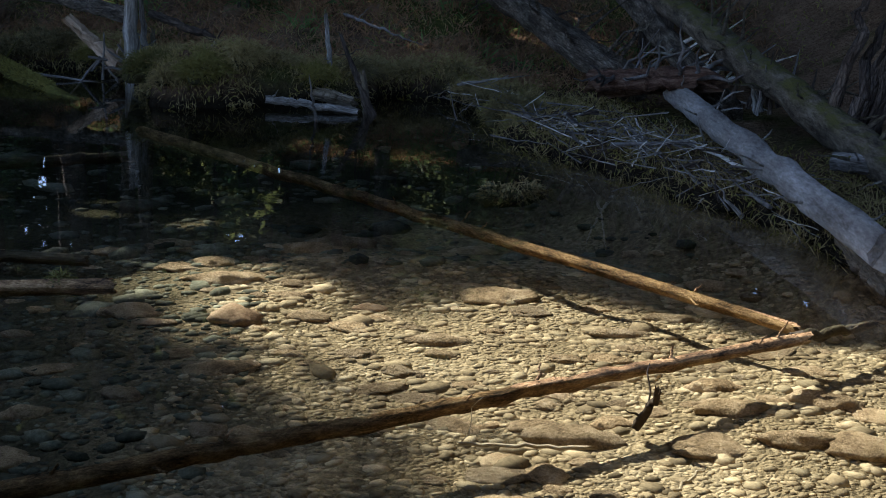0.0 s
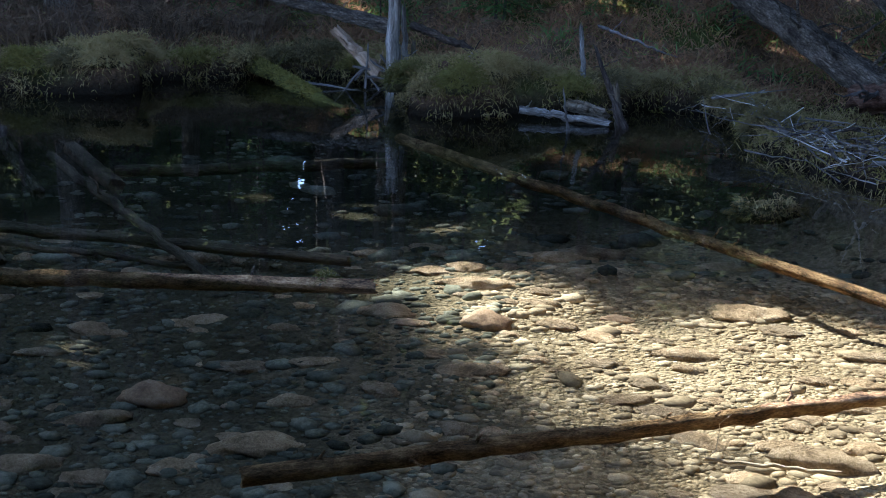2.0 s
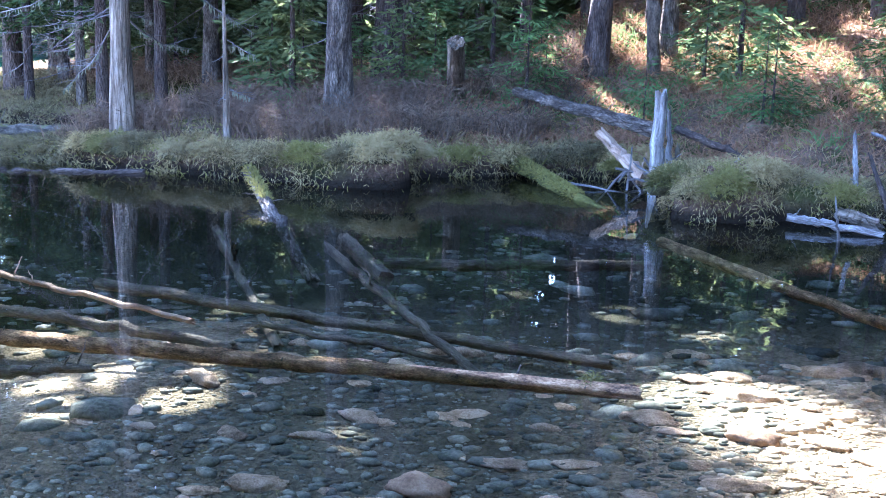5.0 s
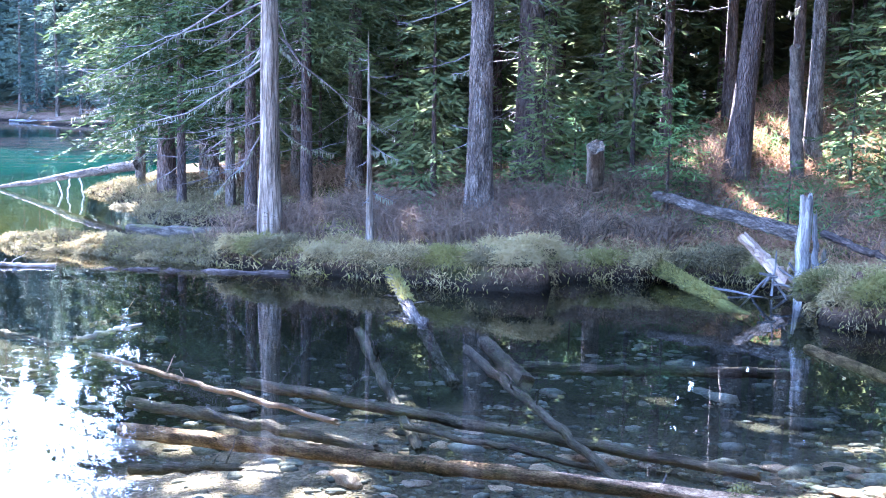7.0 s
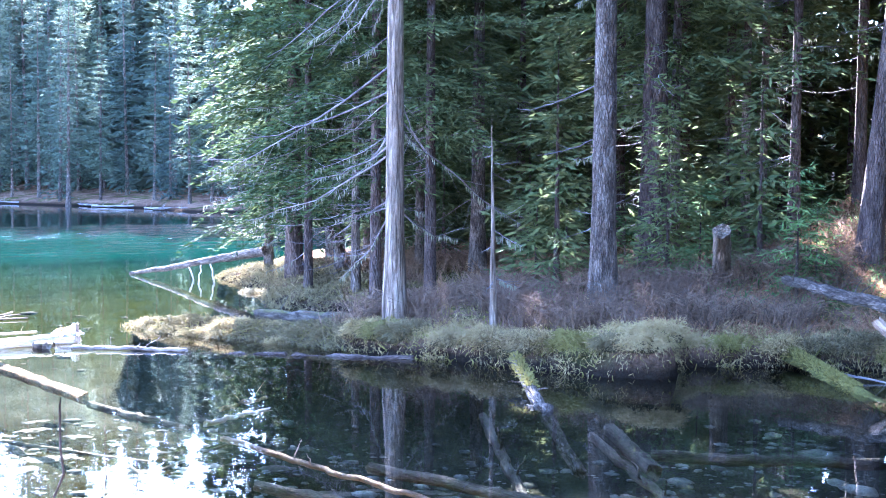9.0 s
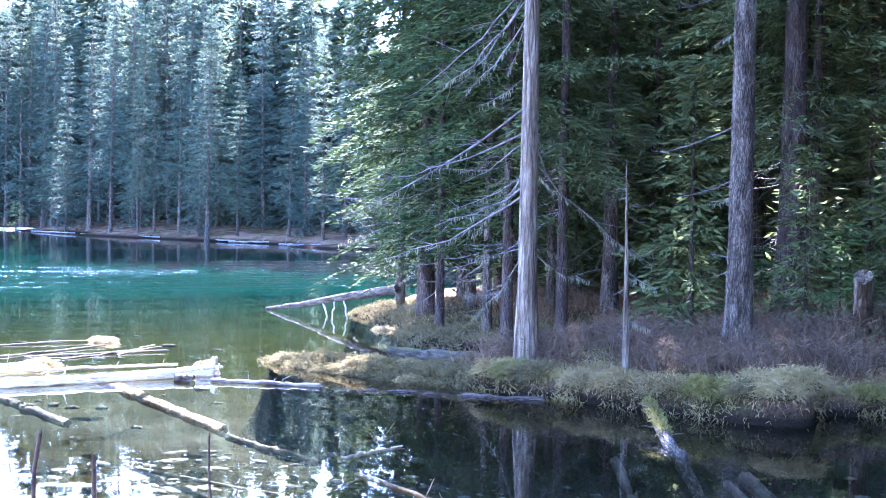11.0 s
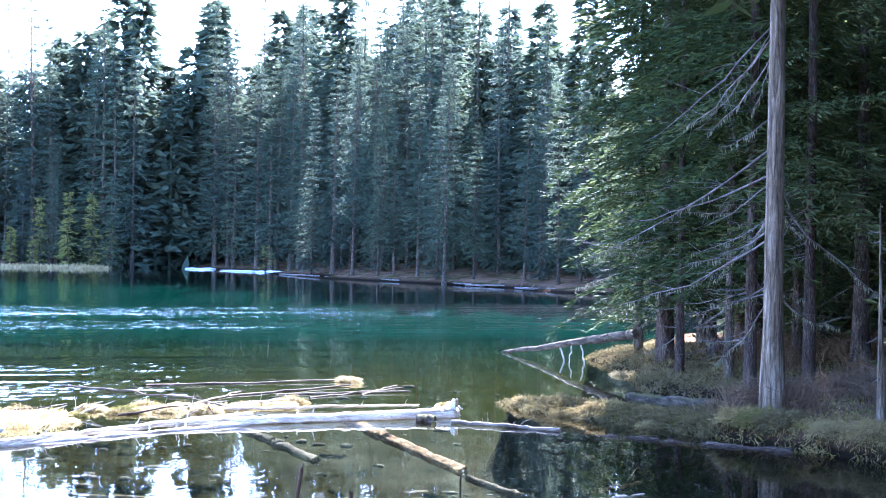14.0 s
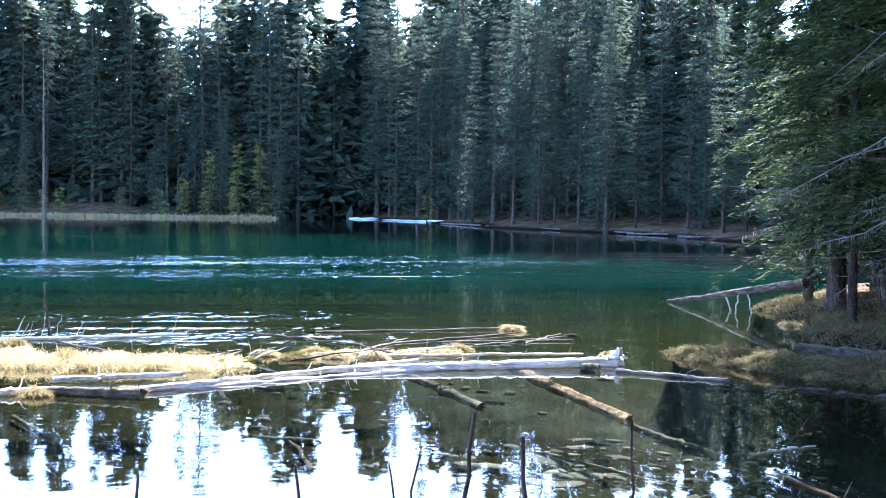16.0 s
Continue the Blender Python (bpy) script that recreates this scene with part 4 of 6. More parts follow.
log("log", "half-sunken reddish log with a mossy end", (-5.58, 5.03, -0.14), (-1.70, 5.35, -0.00), 0.045, 0.035, M_ORANGE, stubs=8, stub_len=0.05, group=WOOD, seed=4, n=34, wobble=0.006, stub_mat=M_SUNK)
log("log", "brown sunken log crossing the pond", (-4.83, 8.09, -0.10), (-2.58, 5.59, -0.12), 0.036, 0.026, M_SUNK, stubs=3, group=WOOD, seed=5)
log("log", "thick short sunken log", (-5.04, 8.81, -0.20), (-4.13, 7.70, -0.20), 0.06, 0.06, M_SUNK, group=WOOD, seed=6)
log("log", "long pale sunken log", (-5.91, 6.65, -0.22), (-2.15, 6.58, -0.26), 0.042, 0.034, M_SUNK, stubs=3, group=WOOD, seed=7, n=24)
log("log", "sunken log with a bleached upper end", (-5.99, 8.32, -0.12), (-4.16, 6.18, -0.32), 0.045, 0.035, M_SUNK, stubs=3, group=WOOD, seed=8)
BANK_LOG = log("log", "grey log sliding from the grassy bank into the pond", (-6.35, 9.43, 0.21), (-4.60, 7.46, -0.22), 0.052, 0.042, M_BARK, stubs=7, group=WOOD, seed=9, wobble=0.02)
fur(BANK_LOG, 0.9, 0.055, 0.05, 900, 3011)
MOSS_LOG = log("log", "mossy log sloping from the bank into the water", (-4.69, 12.00, 0.15), (-3.15, 10.34, -0.05), 0.085, 0.05, M_MOSSY, stubs=2, group=WOOD, seed=10)
fur(MOSS_LOG, 1.7, 0.085, 0.06, 4200, 3010)
log("log", "thin pale pole floating under the surface", (-6.85, 6.08, -0.02), (-4.45, 5.64, -0.06), 0.02, 0.016, M_TAN, stubs=2, group=WOOD, seed=11, n=22)
log("log", "short orange-brown stick under the surface", (-8.03, 7.25, -0.12), (-8.02, 7.78, -0.1), 0.02, 0.015, M_ORANGE, stubs=2, group=WOOD, seed=12)
log("log", "dark sunken log lying along the pond bed", (-4.53, 8.56, -0.30), (-2.53, 9.37, -0.26), 0.05, 0.045, M_SUNK, group=WOOD, seed=13)
log("log", "slim dark sunken pole lying on the bed", (-4.35, 6.33, -0.24), (-2.97, 6.15, -0.24), 0.022, 0.018, M_SUNK, group=WOOD, seed=14)
log("log", "pale sunlit sunken log", (-6.30, 5.87, -0.25), (-4.28, 5.82, -0.25), 0.042, 0.034, M_SUNK, group=WOOD, seed=15)
log("log", "brown sunken log in the sun", (-5.43, 4.37, -0.10), (-5.06, 4.68, -0.10), 0.03, 0.02, M_SUNK, group=WOOD, seed=16)
log("log", "brown sunken log with short stubs", (-4.91, 4.39, -0.10), (-4.43, 4.68, -0.08), 0.03, 0.022, M_SUNK, stubs=3, group=WOOD, seed=17)
log("log", "orange-brown sunken log below the log boom", (-13.25, 8.15, -0.18), (-9.83, 7.22, -0.22), 0.06, 0.055, M_ORANGE, group=WOOD, seed=18)
log("log", "dull brown sunken log", (-13.44, 6.73, -0.2), (-11.22, 6.37, -0.22), 0.05, 0.045, M_SUNK, group=WOOD, seed=19)
log("log", "sunken pole in the dark pond", (-9.65, 7.15, -0.25), (-8.33, 7.10, -0.30), 0.035, 0.03, M_SUNK, group=WOOD, seed=20)
log("log", "pale stick floating on the pond", (-7.41, 6.46, -0.04), (-7.31, 7.05, -0.01), 0.022, 0.015, M_PALE, stubs=1, group=WOOD, seed=21)
log("log", "thin grey pole reaching from the boom to the grassy strip", (-11.34, 8.31, 0.02), (-10.24, 8.91, 0.02), 0.025, 0.018, M_DRIFT, stubs=5, group=WOOD, seed=22)
for k in range(9):
    r = np.random.default_rng(500 + k)
    c = np.array((r.uniform(-14.5, -7.5), r.uniform(2.5, 8.5)))
    yaw = r.uniform(0.2, 2.6)
    L = r.uniform(0.8, 3.6)
    d = np.array((-math.sin(yaw), math.cos(yaw))) * L / 2
    z0 = on_ground(*c) + r.uniform(0.0, 0.05)
    log("sunken_pole", "brown sunken pole on the pond bed", (*(c - d), z0), (*(c + d), z0 + r.uniform(-0.03, 0.04)), r.uniform(0.015, 0.04), r.uniform(0.012, 0.03), M_WEEDWOOD, "log", group="sunken poles", seed=500 + k, n=9, segs=8)

# ---- the log boom with its grass ----
BOOM = "logs of the boom"
log("log", "bleached white floating log of the boom", (-12.80, 5.49, 0.03), (-11.74, 8.57, 0.05), 0.036, 0.060, M_BLEACH, stubs=8, group=BOOM, seed=30, n=40, wobble=0.006, rough=0.09)
log("log", "bleached log of the boom lying in the sun", (-12.46, 3.09, 0.03), (-12.90, 6.54, 0.05), 0.034, 0.036, M_BLEACH, stubs=10, stub_len=0.1, group=BOOM, seed=31, n=40, wobble=0.006, rough=0.09)
log("log", "long half-sunken boom log with stubs", (-12.52, 3.14, -0.01), (-12.52, 7.21, 0.00), 0.032, 0.030, M_BLEACH, stubs=14, stub_len=0.08, group=BOOM, seed=32, n=40, wobble=0.006, rough=0.09)
log("log", "white weathered log of the boom", (-13.47, 2.49, 0.04), (-13.19, 3.78, 0.05), 0.032, 0.028, M_BLEACH, stubs=3, group=BOOM, seed=33, n=40, wobble=0.006, rough=0.09)
log("log", "broken log end covered in moss", (-12.76, 2.30, 0.03), (-12.12, 3.00, 0.04), 0.048, 0.060, M_MOSSLOG, stubs=2, group=BOOM, seed=34, n=40, wobble=0.006, rough=0.09)
log("log", "pale boom log at the lake side", (-13.04, 1.24, 0.03), (-12.79, 2.33, 0.04), 0.040, 0.036, M_PALE, stubs=3, group=BOOM, seed=35, n=40, wobble=0.006, rough=0.09)
log("log", "thin pole along the boom", (-13.78, 6.28, 0.03), (-12.68, 8.79, 0.03), 0.024, 0.016, M_PALE, stubs=3, group=BOOM, seed=36, n=40, wobble=0.006, rough=0.09)
log("log", "floating grey log with upright stubs on the lake", (-17.79, 1.65, 0.02), (-17.00, 5.12, 0.03), 0.028, 0.018, M_BLEACH, stubs=12, stub_len=0.28, stub_up=2.0, group=BOOM, seed=37, n=40, wobble=0.006, rough=0.09)
POLES = [
    ((-16.68, 7.02, 0.00), (-15.70, 9.65, 0.02)),
    ((-14.94, 7.39, 0.00), (-15.12, 9.42, 0.02)),
    ((-14.14, 8.98, 0.00), (-14.69, 9.96, 0.02)),
    ((-14.39, 6.59, 0.00), (-15.19, 7.70, 0.02)),
    ((-14.77, 8.01, 0.00), (-14.04, 9.68, 0.02)),
    ((-14.24, 8.22, 0.00), (-14.42, 9.86, 0.02)),
    ((-17.17, 3.40, 0.00), (-15.00, 3.83, 0.02)),
    ((-17.20, 5.99, 0.00), (-14.89, 6.85, 0.02)),
]
for k, (a, b) in enumerate(POLES):
    log("floating_pole", "thin brown pole floating on the lake", a, b, 0.018, 0.012, M_SUNK, "log", group="floating poles", seed=40 + k, n=10, stubs=1)
stake_at = (-18.10, 3.53)
log("dead_sapling", "dark dead stem standing up from the floating lake log", (*stake_at, -0.1), (stake_at[0] - 0.05, stake_at[1] - 0.06, 0.52), 0.022, 0.012, M_DARKTWIG, "stem", stubs=2, stub_len=0.06, seed=38, n=10)
# upturned white root end at the tip of the boom
x, y, z = (-11.82, 8.63, 0.05)
g = Geo()
r = np.random.default_rng(77)
tube(g, curve_points((0, 0, -0.06), (0.05, 0.06, 0.15), 6, 0, 0.02, r), [0.10, 0.10, 0.085, 0.07, 0.04], 12, 0.16, r, 0.03)
ob = part("root_stump", g, M_BLEACH)
ob.location = (x, y, z)
tagged(ob, "bleached white root stump at the end of the boom", "stump")
for k in range(5):
    g = Geo()
    w = np.array((math.cos(k * 1.3), math.sin(k * 1.3), 0.35))
    tube(g, curve_points(w * 0.05, w * 0.19 + (0, 0, -0.03), 6, -0.03, 0.015, r), [0.035, 0.012], 7, 0.12, r)
    part("root", g, M_BLEACH, ob)
# the log that slopes out of the point into the lake
a, b = (-18.56, 15.44, 0.00), (-14.64, 14.95, 0.62)
log("log", "bleached log propped from the point out over the lake", a, b, 0.035, 0.085, M_BARK, stubs=5, seed=60, n=18)
for s, dx in ((0.46, 0.15), (0.56, -0.1), (0.62, 0.12)):
    p = along(a, b, s)
    log("prop_branch", "broken pale branch propping the sloping log", (p[0] + dx, p[1], -0.06), p, 0.012, 0.016, M_BLEACH, "branch", group="props of the sloping log", seed=int(61 + s * 10), n=6)

log("log", "dark sawn log end floating by the boom", (-11.72, 8.10, 0.02), (-11.58, 8.18, 0.02), 0.06, 0.065, M_MOSSLOG, seed=68, n=8)
# ---- posts and debris at the corner of the bank ----
x, y, z = (-2.95, 11.33, 0.00)


def stake(name, label, a, b, ra, rb, mat, seed, category="snag", stubs=3, group=""):
    return log(name, label, a, b, ra, rb, mat, category, 0, 0.008, stubs, 0.12, 0.10, 12, 0.10, group, seed, 12)


stake("snag_post", "upright grey weathered snag with a jagged top", (x, y, -0.3), (-2.96, 11.39, 0.94), 0.07, 0.05, M_DRIFT, 70)
stake("snag_post", "split grey snag with orange rot beside a taller one", (x + 0.14, y + 0.12, -0.2), (-2.90, 11.56, 0.77), 0.045, 0.02, M_DRIFT, 71)
stake("snag_post", "mossy leaning stub beside the snag", (x + 0.22, y + 0.15, -0.1), (-2.81, 11.63, 0.41), 0.04, 0.02, M_MOSSLOG, 72)
log("log", "grey bark-shedding log leaning on the snag", (-4.95, 12.90, 0.80), (-3.04, 11.68, 0.60), 0.045, 0.072, M_BARK, stubs=7, stub_len=0.2, seed=73)
log("log", "thin fallen log behind the snag", (-2.92, 12.11, 0.58), (-2.16, 11.74, 0.37), 0.045, 0.03, M_BROWN, stubs=3, seed=74)
log("broken_branch", "pale tan broken branch standing on end", (-3.08, 11.36, 0.14), (-3.63, 11.74, 0.52), 0.075, 0.055, M_TAN, "branch", stubs=3, seed=75, rough=0.16)
for k in range(14):
    r = np.random.default_rng(600 + k)
    c = np.array((x - 0.2 + r.normal(0, 0.25), y + 0.05 + r.normal(0, 0.12), 0.02 + r.uniform(0, 0.22)))
    w = r.normal(0, 1, 3) * (1, 0.6, 0.35)
    w *= r.uniform(0.12, 0.3) / np.linalg.norm(w)
    log("driftwood_stick", "small grey driftwood stick at the foot of the snag", c - w, c + w, 0.014, 0.008, M_DRIFT, "stick", group="sticks by the snag", seed=600 + k, n=6, segs=6)
a = (-6.28, 14.41, 0.61)
stake("stump", "pale grey broken stump on the slope", (a[0], a[1], a[2] - 0.1), (-5.72, 12.97, 1.30), 0.13, 0.10, M_SNAG, 76, "stump", 2)
a = (-3.91, 15.33, 0.91)
stake("snag_post", "dead trunk in yellow-green moss on the slope", (a[0], a[1], a[2] - 0.1), (-3.91, 14.78, 2.48), 0.10, 0.07, M_MOSSLOG, 77, "snag", 5)
stake("stump", "small rotten stump on the tussock", (-2.27, 10.51, 0.13), (-2.30, 10.55, 0.36), 0.07, 0.05, M_ROT, 78, "stump", 0)
log("wood_chunk", "split grey wood chunk leaning in the grass", (-2.20, 10.83, 0.21), (-2.11, 10.94, 0.41), 0.05, 0.045, M_DRIFT, "driftwood", seed=79)
# leaning stakes at the bank's corner
SPIKES = "leaning stakes"
stake("stake", "dark split stake leaning at the water's edge", (-0.64, 10.20, -0.05), (-0.95, 10.66, 0.57), 0.045, 0.015, M_BROWN, 80, "snag", 3, SPIKES)
stake("stake", "grey stake standing on the bank", (-1.06, 10.95, 0.09), (-1.14, 11.15, 0.71), 0.03, 0.018, M_DRIFT, 81, "snag", 1, SPIKES)
stake("stake", "short split stake in the water", (-0.70, 10.32, -0.10), (-0.75, 10.37, 0.28), 0.04, 0.025, M_SNAG, 82, "snag", 1, SPIKES)
stake("stake", "thin dead stem standing in the pond", (-1.10, 9.94, -0.10), (-1.14, 9.64, 0.35), 0.014, 0.006, M_TWIG, 83, "snag", 1, SPIKES)
log("log", "grey log with a white broken end at the waterline", (-1.57, 10.33, 0.08), (-0.82, 10.22, 0.03), 0.035, 0.03, M_DRIFT, stubs=1, seed=84)
log("log", "blue-grey split root at the waterline", (-1.18, 10.63, 0.10), (-0.86, 10.46, 0.05), 0.05, 0.06, M_SNAG, stubs=2, seed=85)
log("dead_branch", "long grey dead branch in the undergrowth", (-1.08, 12.92, 0.58), (-0.27, 12.44, 0.36), 0.018, 0.008, M_TWIG, "branch", stubs=4, seed=86)

# ---- fallen trunks and drift pile beside the pond ----
FALLEN = "fallen trunks"
log("fallen_trunk", "smooth blue-grey fallen trunk sloping to the water", (1.84, 9.92, 0.34), (2.11, 5.82, 0.19), 0.095, 0.105, M_SMOOTH, "fallen trunk", stubs=9, stub_len=0.22, group=FALLEN, seed=90, n=24, stub_mat=M_DRIFT)
log("fallen_trunk", "long mossy fallen trunk with pale bark patches", (1.81, 12.27, 1.13), (2.78, 7.33, 0.24), 0.11, 0.125, M_MOSSLOG, "fallen trunk", stubs=24, stub_len=0.45, group=FALLEN, seed=91, n=24)
log("fallen_trunk", "dark fallen trunk shedding pale bark", (0.29, 13.43, 0.99), (1.60, 10.58, 0.28), 0.13, 0.145, M_BARK, "fallen trunk", stubs=18, stub_len=0.5, group=FALLEN, seed=92, n=22)
log("fallen_trunk", "grey fallen trunk behind the others", (1.54, 12.81, 1.20), (2.23, 9.62, 0.27), 0.10, 0.11, M_BARK, "fallen trunk", stubs=16, stub_len=0.5, stub_mat=M_BLEACH, group=FALLEN, seed=93, n=20)
log("rotten_trunk", "splintered rotten red-brown trunk end", (1.28, 10.43, 0.34), (1.96, 9.69, 0.50), 0.12, 0.10, M_ROT, "fallen trunk", stubs=22, stub_len=0.6, seed=94, rough=0.3, ragged=0.3, stub_up=0.2, stub_mat=M_TWIG)
log("fallen_trunk", "grey trunk lying at the back of the drift pile", (2.49, 7.77, 0.26), (2.89, 7.29, 0.32), 0.06, 0.05, M_DRIFT, "fallen trunk", stubs=2, group=FALLEN, seed=95)
log("plank_end", "blue-white split timber end in the water", (2.13, 6.41, 0.09), (2.17, 5.72, 0.00), 0.07, 0.09, M_SNAG, "driftwood", seed=96)
for k in range(9):
    r = np.random.default_rng(700 + k)
    a = np.array((2.94, 8.35, 0.30)) + (r.uniform(-0.35, 0.6), r.uniform(-0.3, 0.4), 0)
    b = a + (r.uniform(-0.1, 0.5), r.uniform(0.0, 0.4), r.uniform(0.5, 1.0))
    log("root", "dark arched root of an upturned tree", a, b, 0.05, 0.025, M_BROWN, "root", sag=-0.12, group="upturned roots", seed=700 + k, n=10, wobble=0.04)
for k in range(12):
    r = np.random.default_rng(720 + k)
    a = np.array((2.50, 9.34, 0.42)) + (r.uniform(-0.35, 0.45), r.uniform(-0.2, 0.3), -0.1)
    b = a + (r.normal(0, 0.10), r.normal(0, 0.1), r.uniform(0.2, 0.5))
    log("splinter", "upright splinter of a broken trunk", a, b, 0.022, 0.005, M_BROWN if k % 3 else M_DRIFT, "splinter", group="splinters", seed=720 + k, n=6, segs=6)
PILE = np.array([(0.10, 10.68, 0.05), (0.48, 9.84, 0.05), (0.86, 9.11, 0.05), (1.22, 8.59, 0.05), (1.58, 7.96, 0.05), (2.00, 7.02, 0.05)])[:, :2]
for k in range(230):
    r = np.random.default_rng(800 + k)
    s = r.random() ** 0.8 * 5
    i = int(min(s, 4))
    c = PILE[i] + (PILE[i + 1] - PILE[i]) * (s - i) + r.normal(0.05, 0.2, 2)
    yaw = r.normal(radians(-28), 0.4) if k % 3 else r.uniform(0, 6.28)
    L = 0.14 + 0.75 * r.random() ** 2
    h = max(on_ground(*c), 0) + r.uniform(0.02, 0.14)
    d = np.array((math.sin(yaw) * L / 2, math.cos(yaw) * L / 2, r.normal(0, 0.05)))
    log("driftwood_stick", "grey driftwood stick on the drift pile", (*c, h) - d, (*c, h) + d, r.uniform(0.003, 0.008) if k % 11 else 0.017, 0.002, (M_DRIFT, M_BROWN, M_DRIFT, M_TWIG, M_BLEACH)[k % 5], "stick", group="drift pile sticks", seed=800 + k, n=7, segs=6, wobble=0.006, stubs=1 if L > 0.7 else 0)

# ---- twigs in front of the camera ----
TWIGS = [
    ((-4.35, 1.92, 1.14), 0.012),
    ((-4.25, 2.08, 1.02), 0.013),
    ((-4.00, 2.40, 1.10), 0.008),
    ((-4.46, 1.74, 0.97), 0.008),
    ((-4.67, 1.33, 0.92), 0.012),
    ((-4.87, 0.78, 0.91), 0.010),
    ((-4.51, 1.65, 0.92), 0.007),
]
for k, (tip, r0) in enumerate(TWIGS):
    r = np.random.default_rng(900 + k)
    tip = np.array(tip)
    a = (tip[0] + r.normal(0, 0.03), tip[1] + r.normal(0, 0.03), -0.25)
    log("dead_sapling", "dark dead stem standing out of the pond", a, tip, r0 * 1.15, r0 * 0.6, M_DARKTWIG, "stem", wobble=0.04, stubs=6, stub_len=0.08, group="dead stems", seed=900 + k, n=12, segs=7)

log("stick", "bleached forked stick lying in the shallows", (-0.07, 4.09, -0.14), (0.38, 4.05, -0.12), 0.007, 0.008, M_PALE, "stick", seed=97, n=12, wobble=0.005, stubs=1)
log("stick", "dark rotten stick standing in the gravel", (0.66, 4.45, -0.20), (0.71, 4.38, -0.05), 0.022, 0.014, M_DARKTWIG, "stick", seed=98, n=10, wobble=0.012, stubs=2)
log("stick", "thin straw-coloured stick among the stones", (0.68, 3.79, -0.15), (0.80, 3.95, -0.15), 0.006, 0.005, M_PALE, "stick", seed=99, n=8)

# ---- stones ----
def stone_mesh(seed, flat=0.5, long=1.3):
    r = np.random.default_rng(seed)
    bm = bmesh.new()
    bmesh.ops.create_icosphere(bm, subdivisions=3, radius=1.0)
    f = r.uniform(0, 10, 3)
    for v in bm.verts:
        p = Vector(v.co)
        k = 1 + 0.34 * noise.noise(p * 0.9 + Vector(f)) + 0.26 * noise.noise(p * 2.1 + Vector(f)) + 0.14 * noise.noise(p * 4.5 + Vector(f)) + 0.06 * noise.noise(p * 9 + Vector(f))
        v.co = Vector((p.x * long * k, p.y * k, p.z * flat * k))
        if v.co.z < -0.25:
            v.co.z = -0.25
    v = np.array([x.co for x in bm.verts])
    t = np.array([[q.index for q in fc.verts] for fc in bm.faces])
    bm.free()
    return v, t


SHAPES = [stone_mesh(s, 0.26 + 0.05 * (s % 4), 1.1 + 0.12 * (s % 3)) for s in range(12)]
STONE_ME = []
for v, t in SHAPES:
    g = Geo()
    g.add(v, None, t)
    STONE_ME.append(g.mesh("stone", M_STONE))
RED_ME = Geo()
RED_ME.add(*[SHAPES[3][0], None, SHAPES[3][1]])
RED_ME = RED_ME.mesh("red_stone", M_RED_STONE)


def stone(x, y, half, depth, yaw=0.0, me=None, tall=1.0, label=""):
    ob = new("stone", me or STONE_ME[int(abs(x * 37 + y * 91)) % 12])
    ob.parent = GROUND_OB
    z = on_ground(x, y)
    ob.matrix_basis = pose(x, y, z + 0.02 * half * tall, 0, 0, yaw) @ Matrix.Diagonal((half, half * depth, half * tall * 0.85, 1))
    if label:
        ob["label"] = label
    return ob


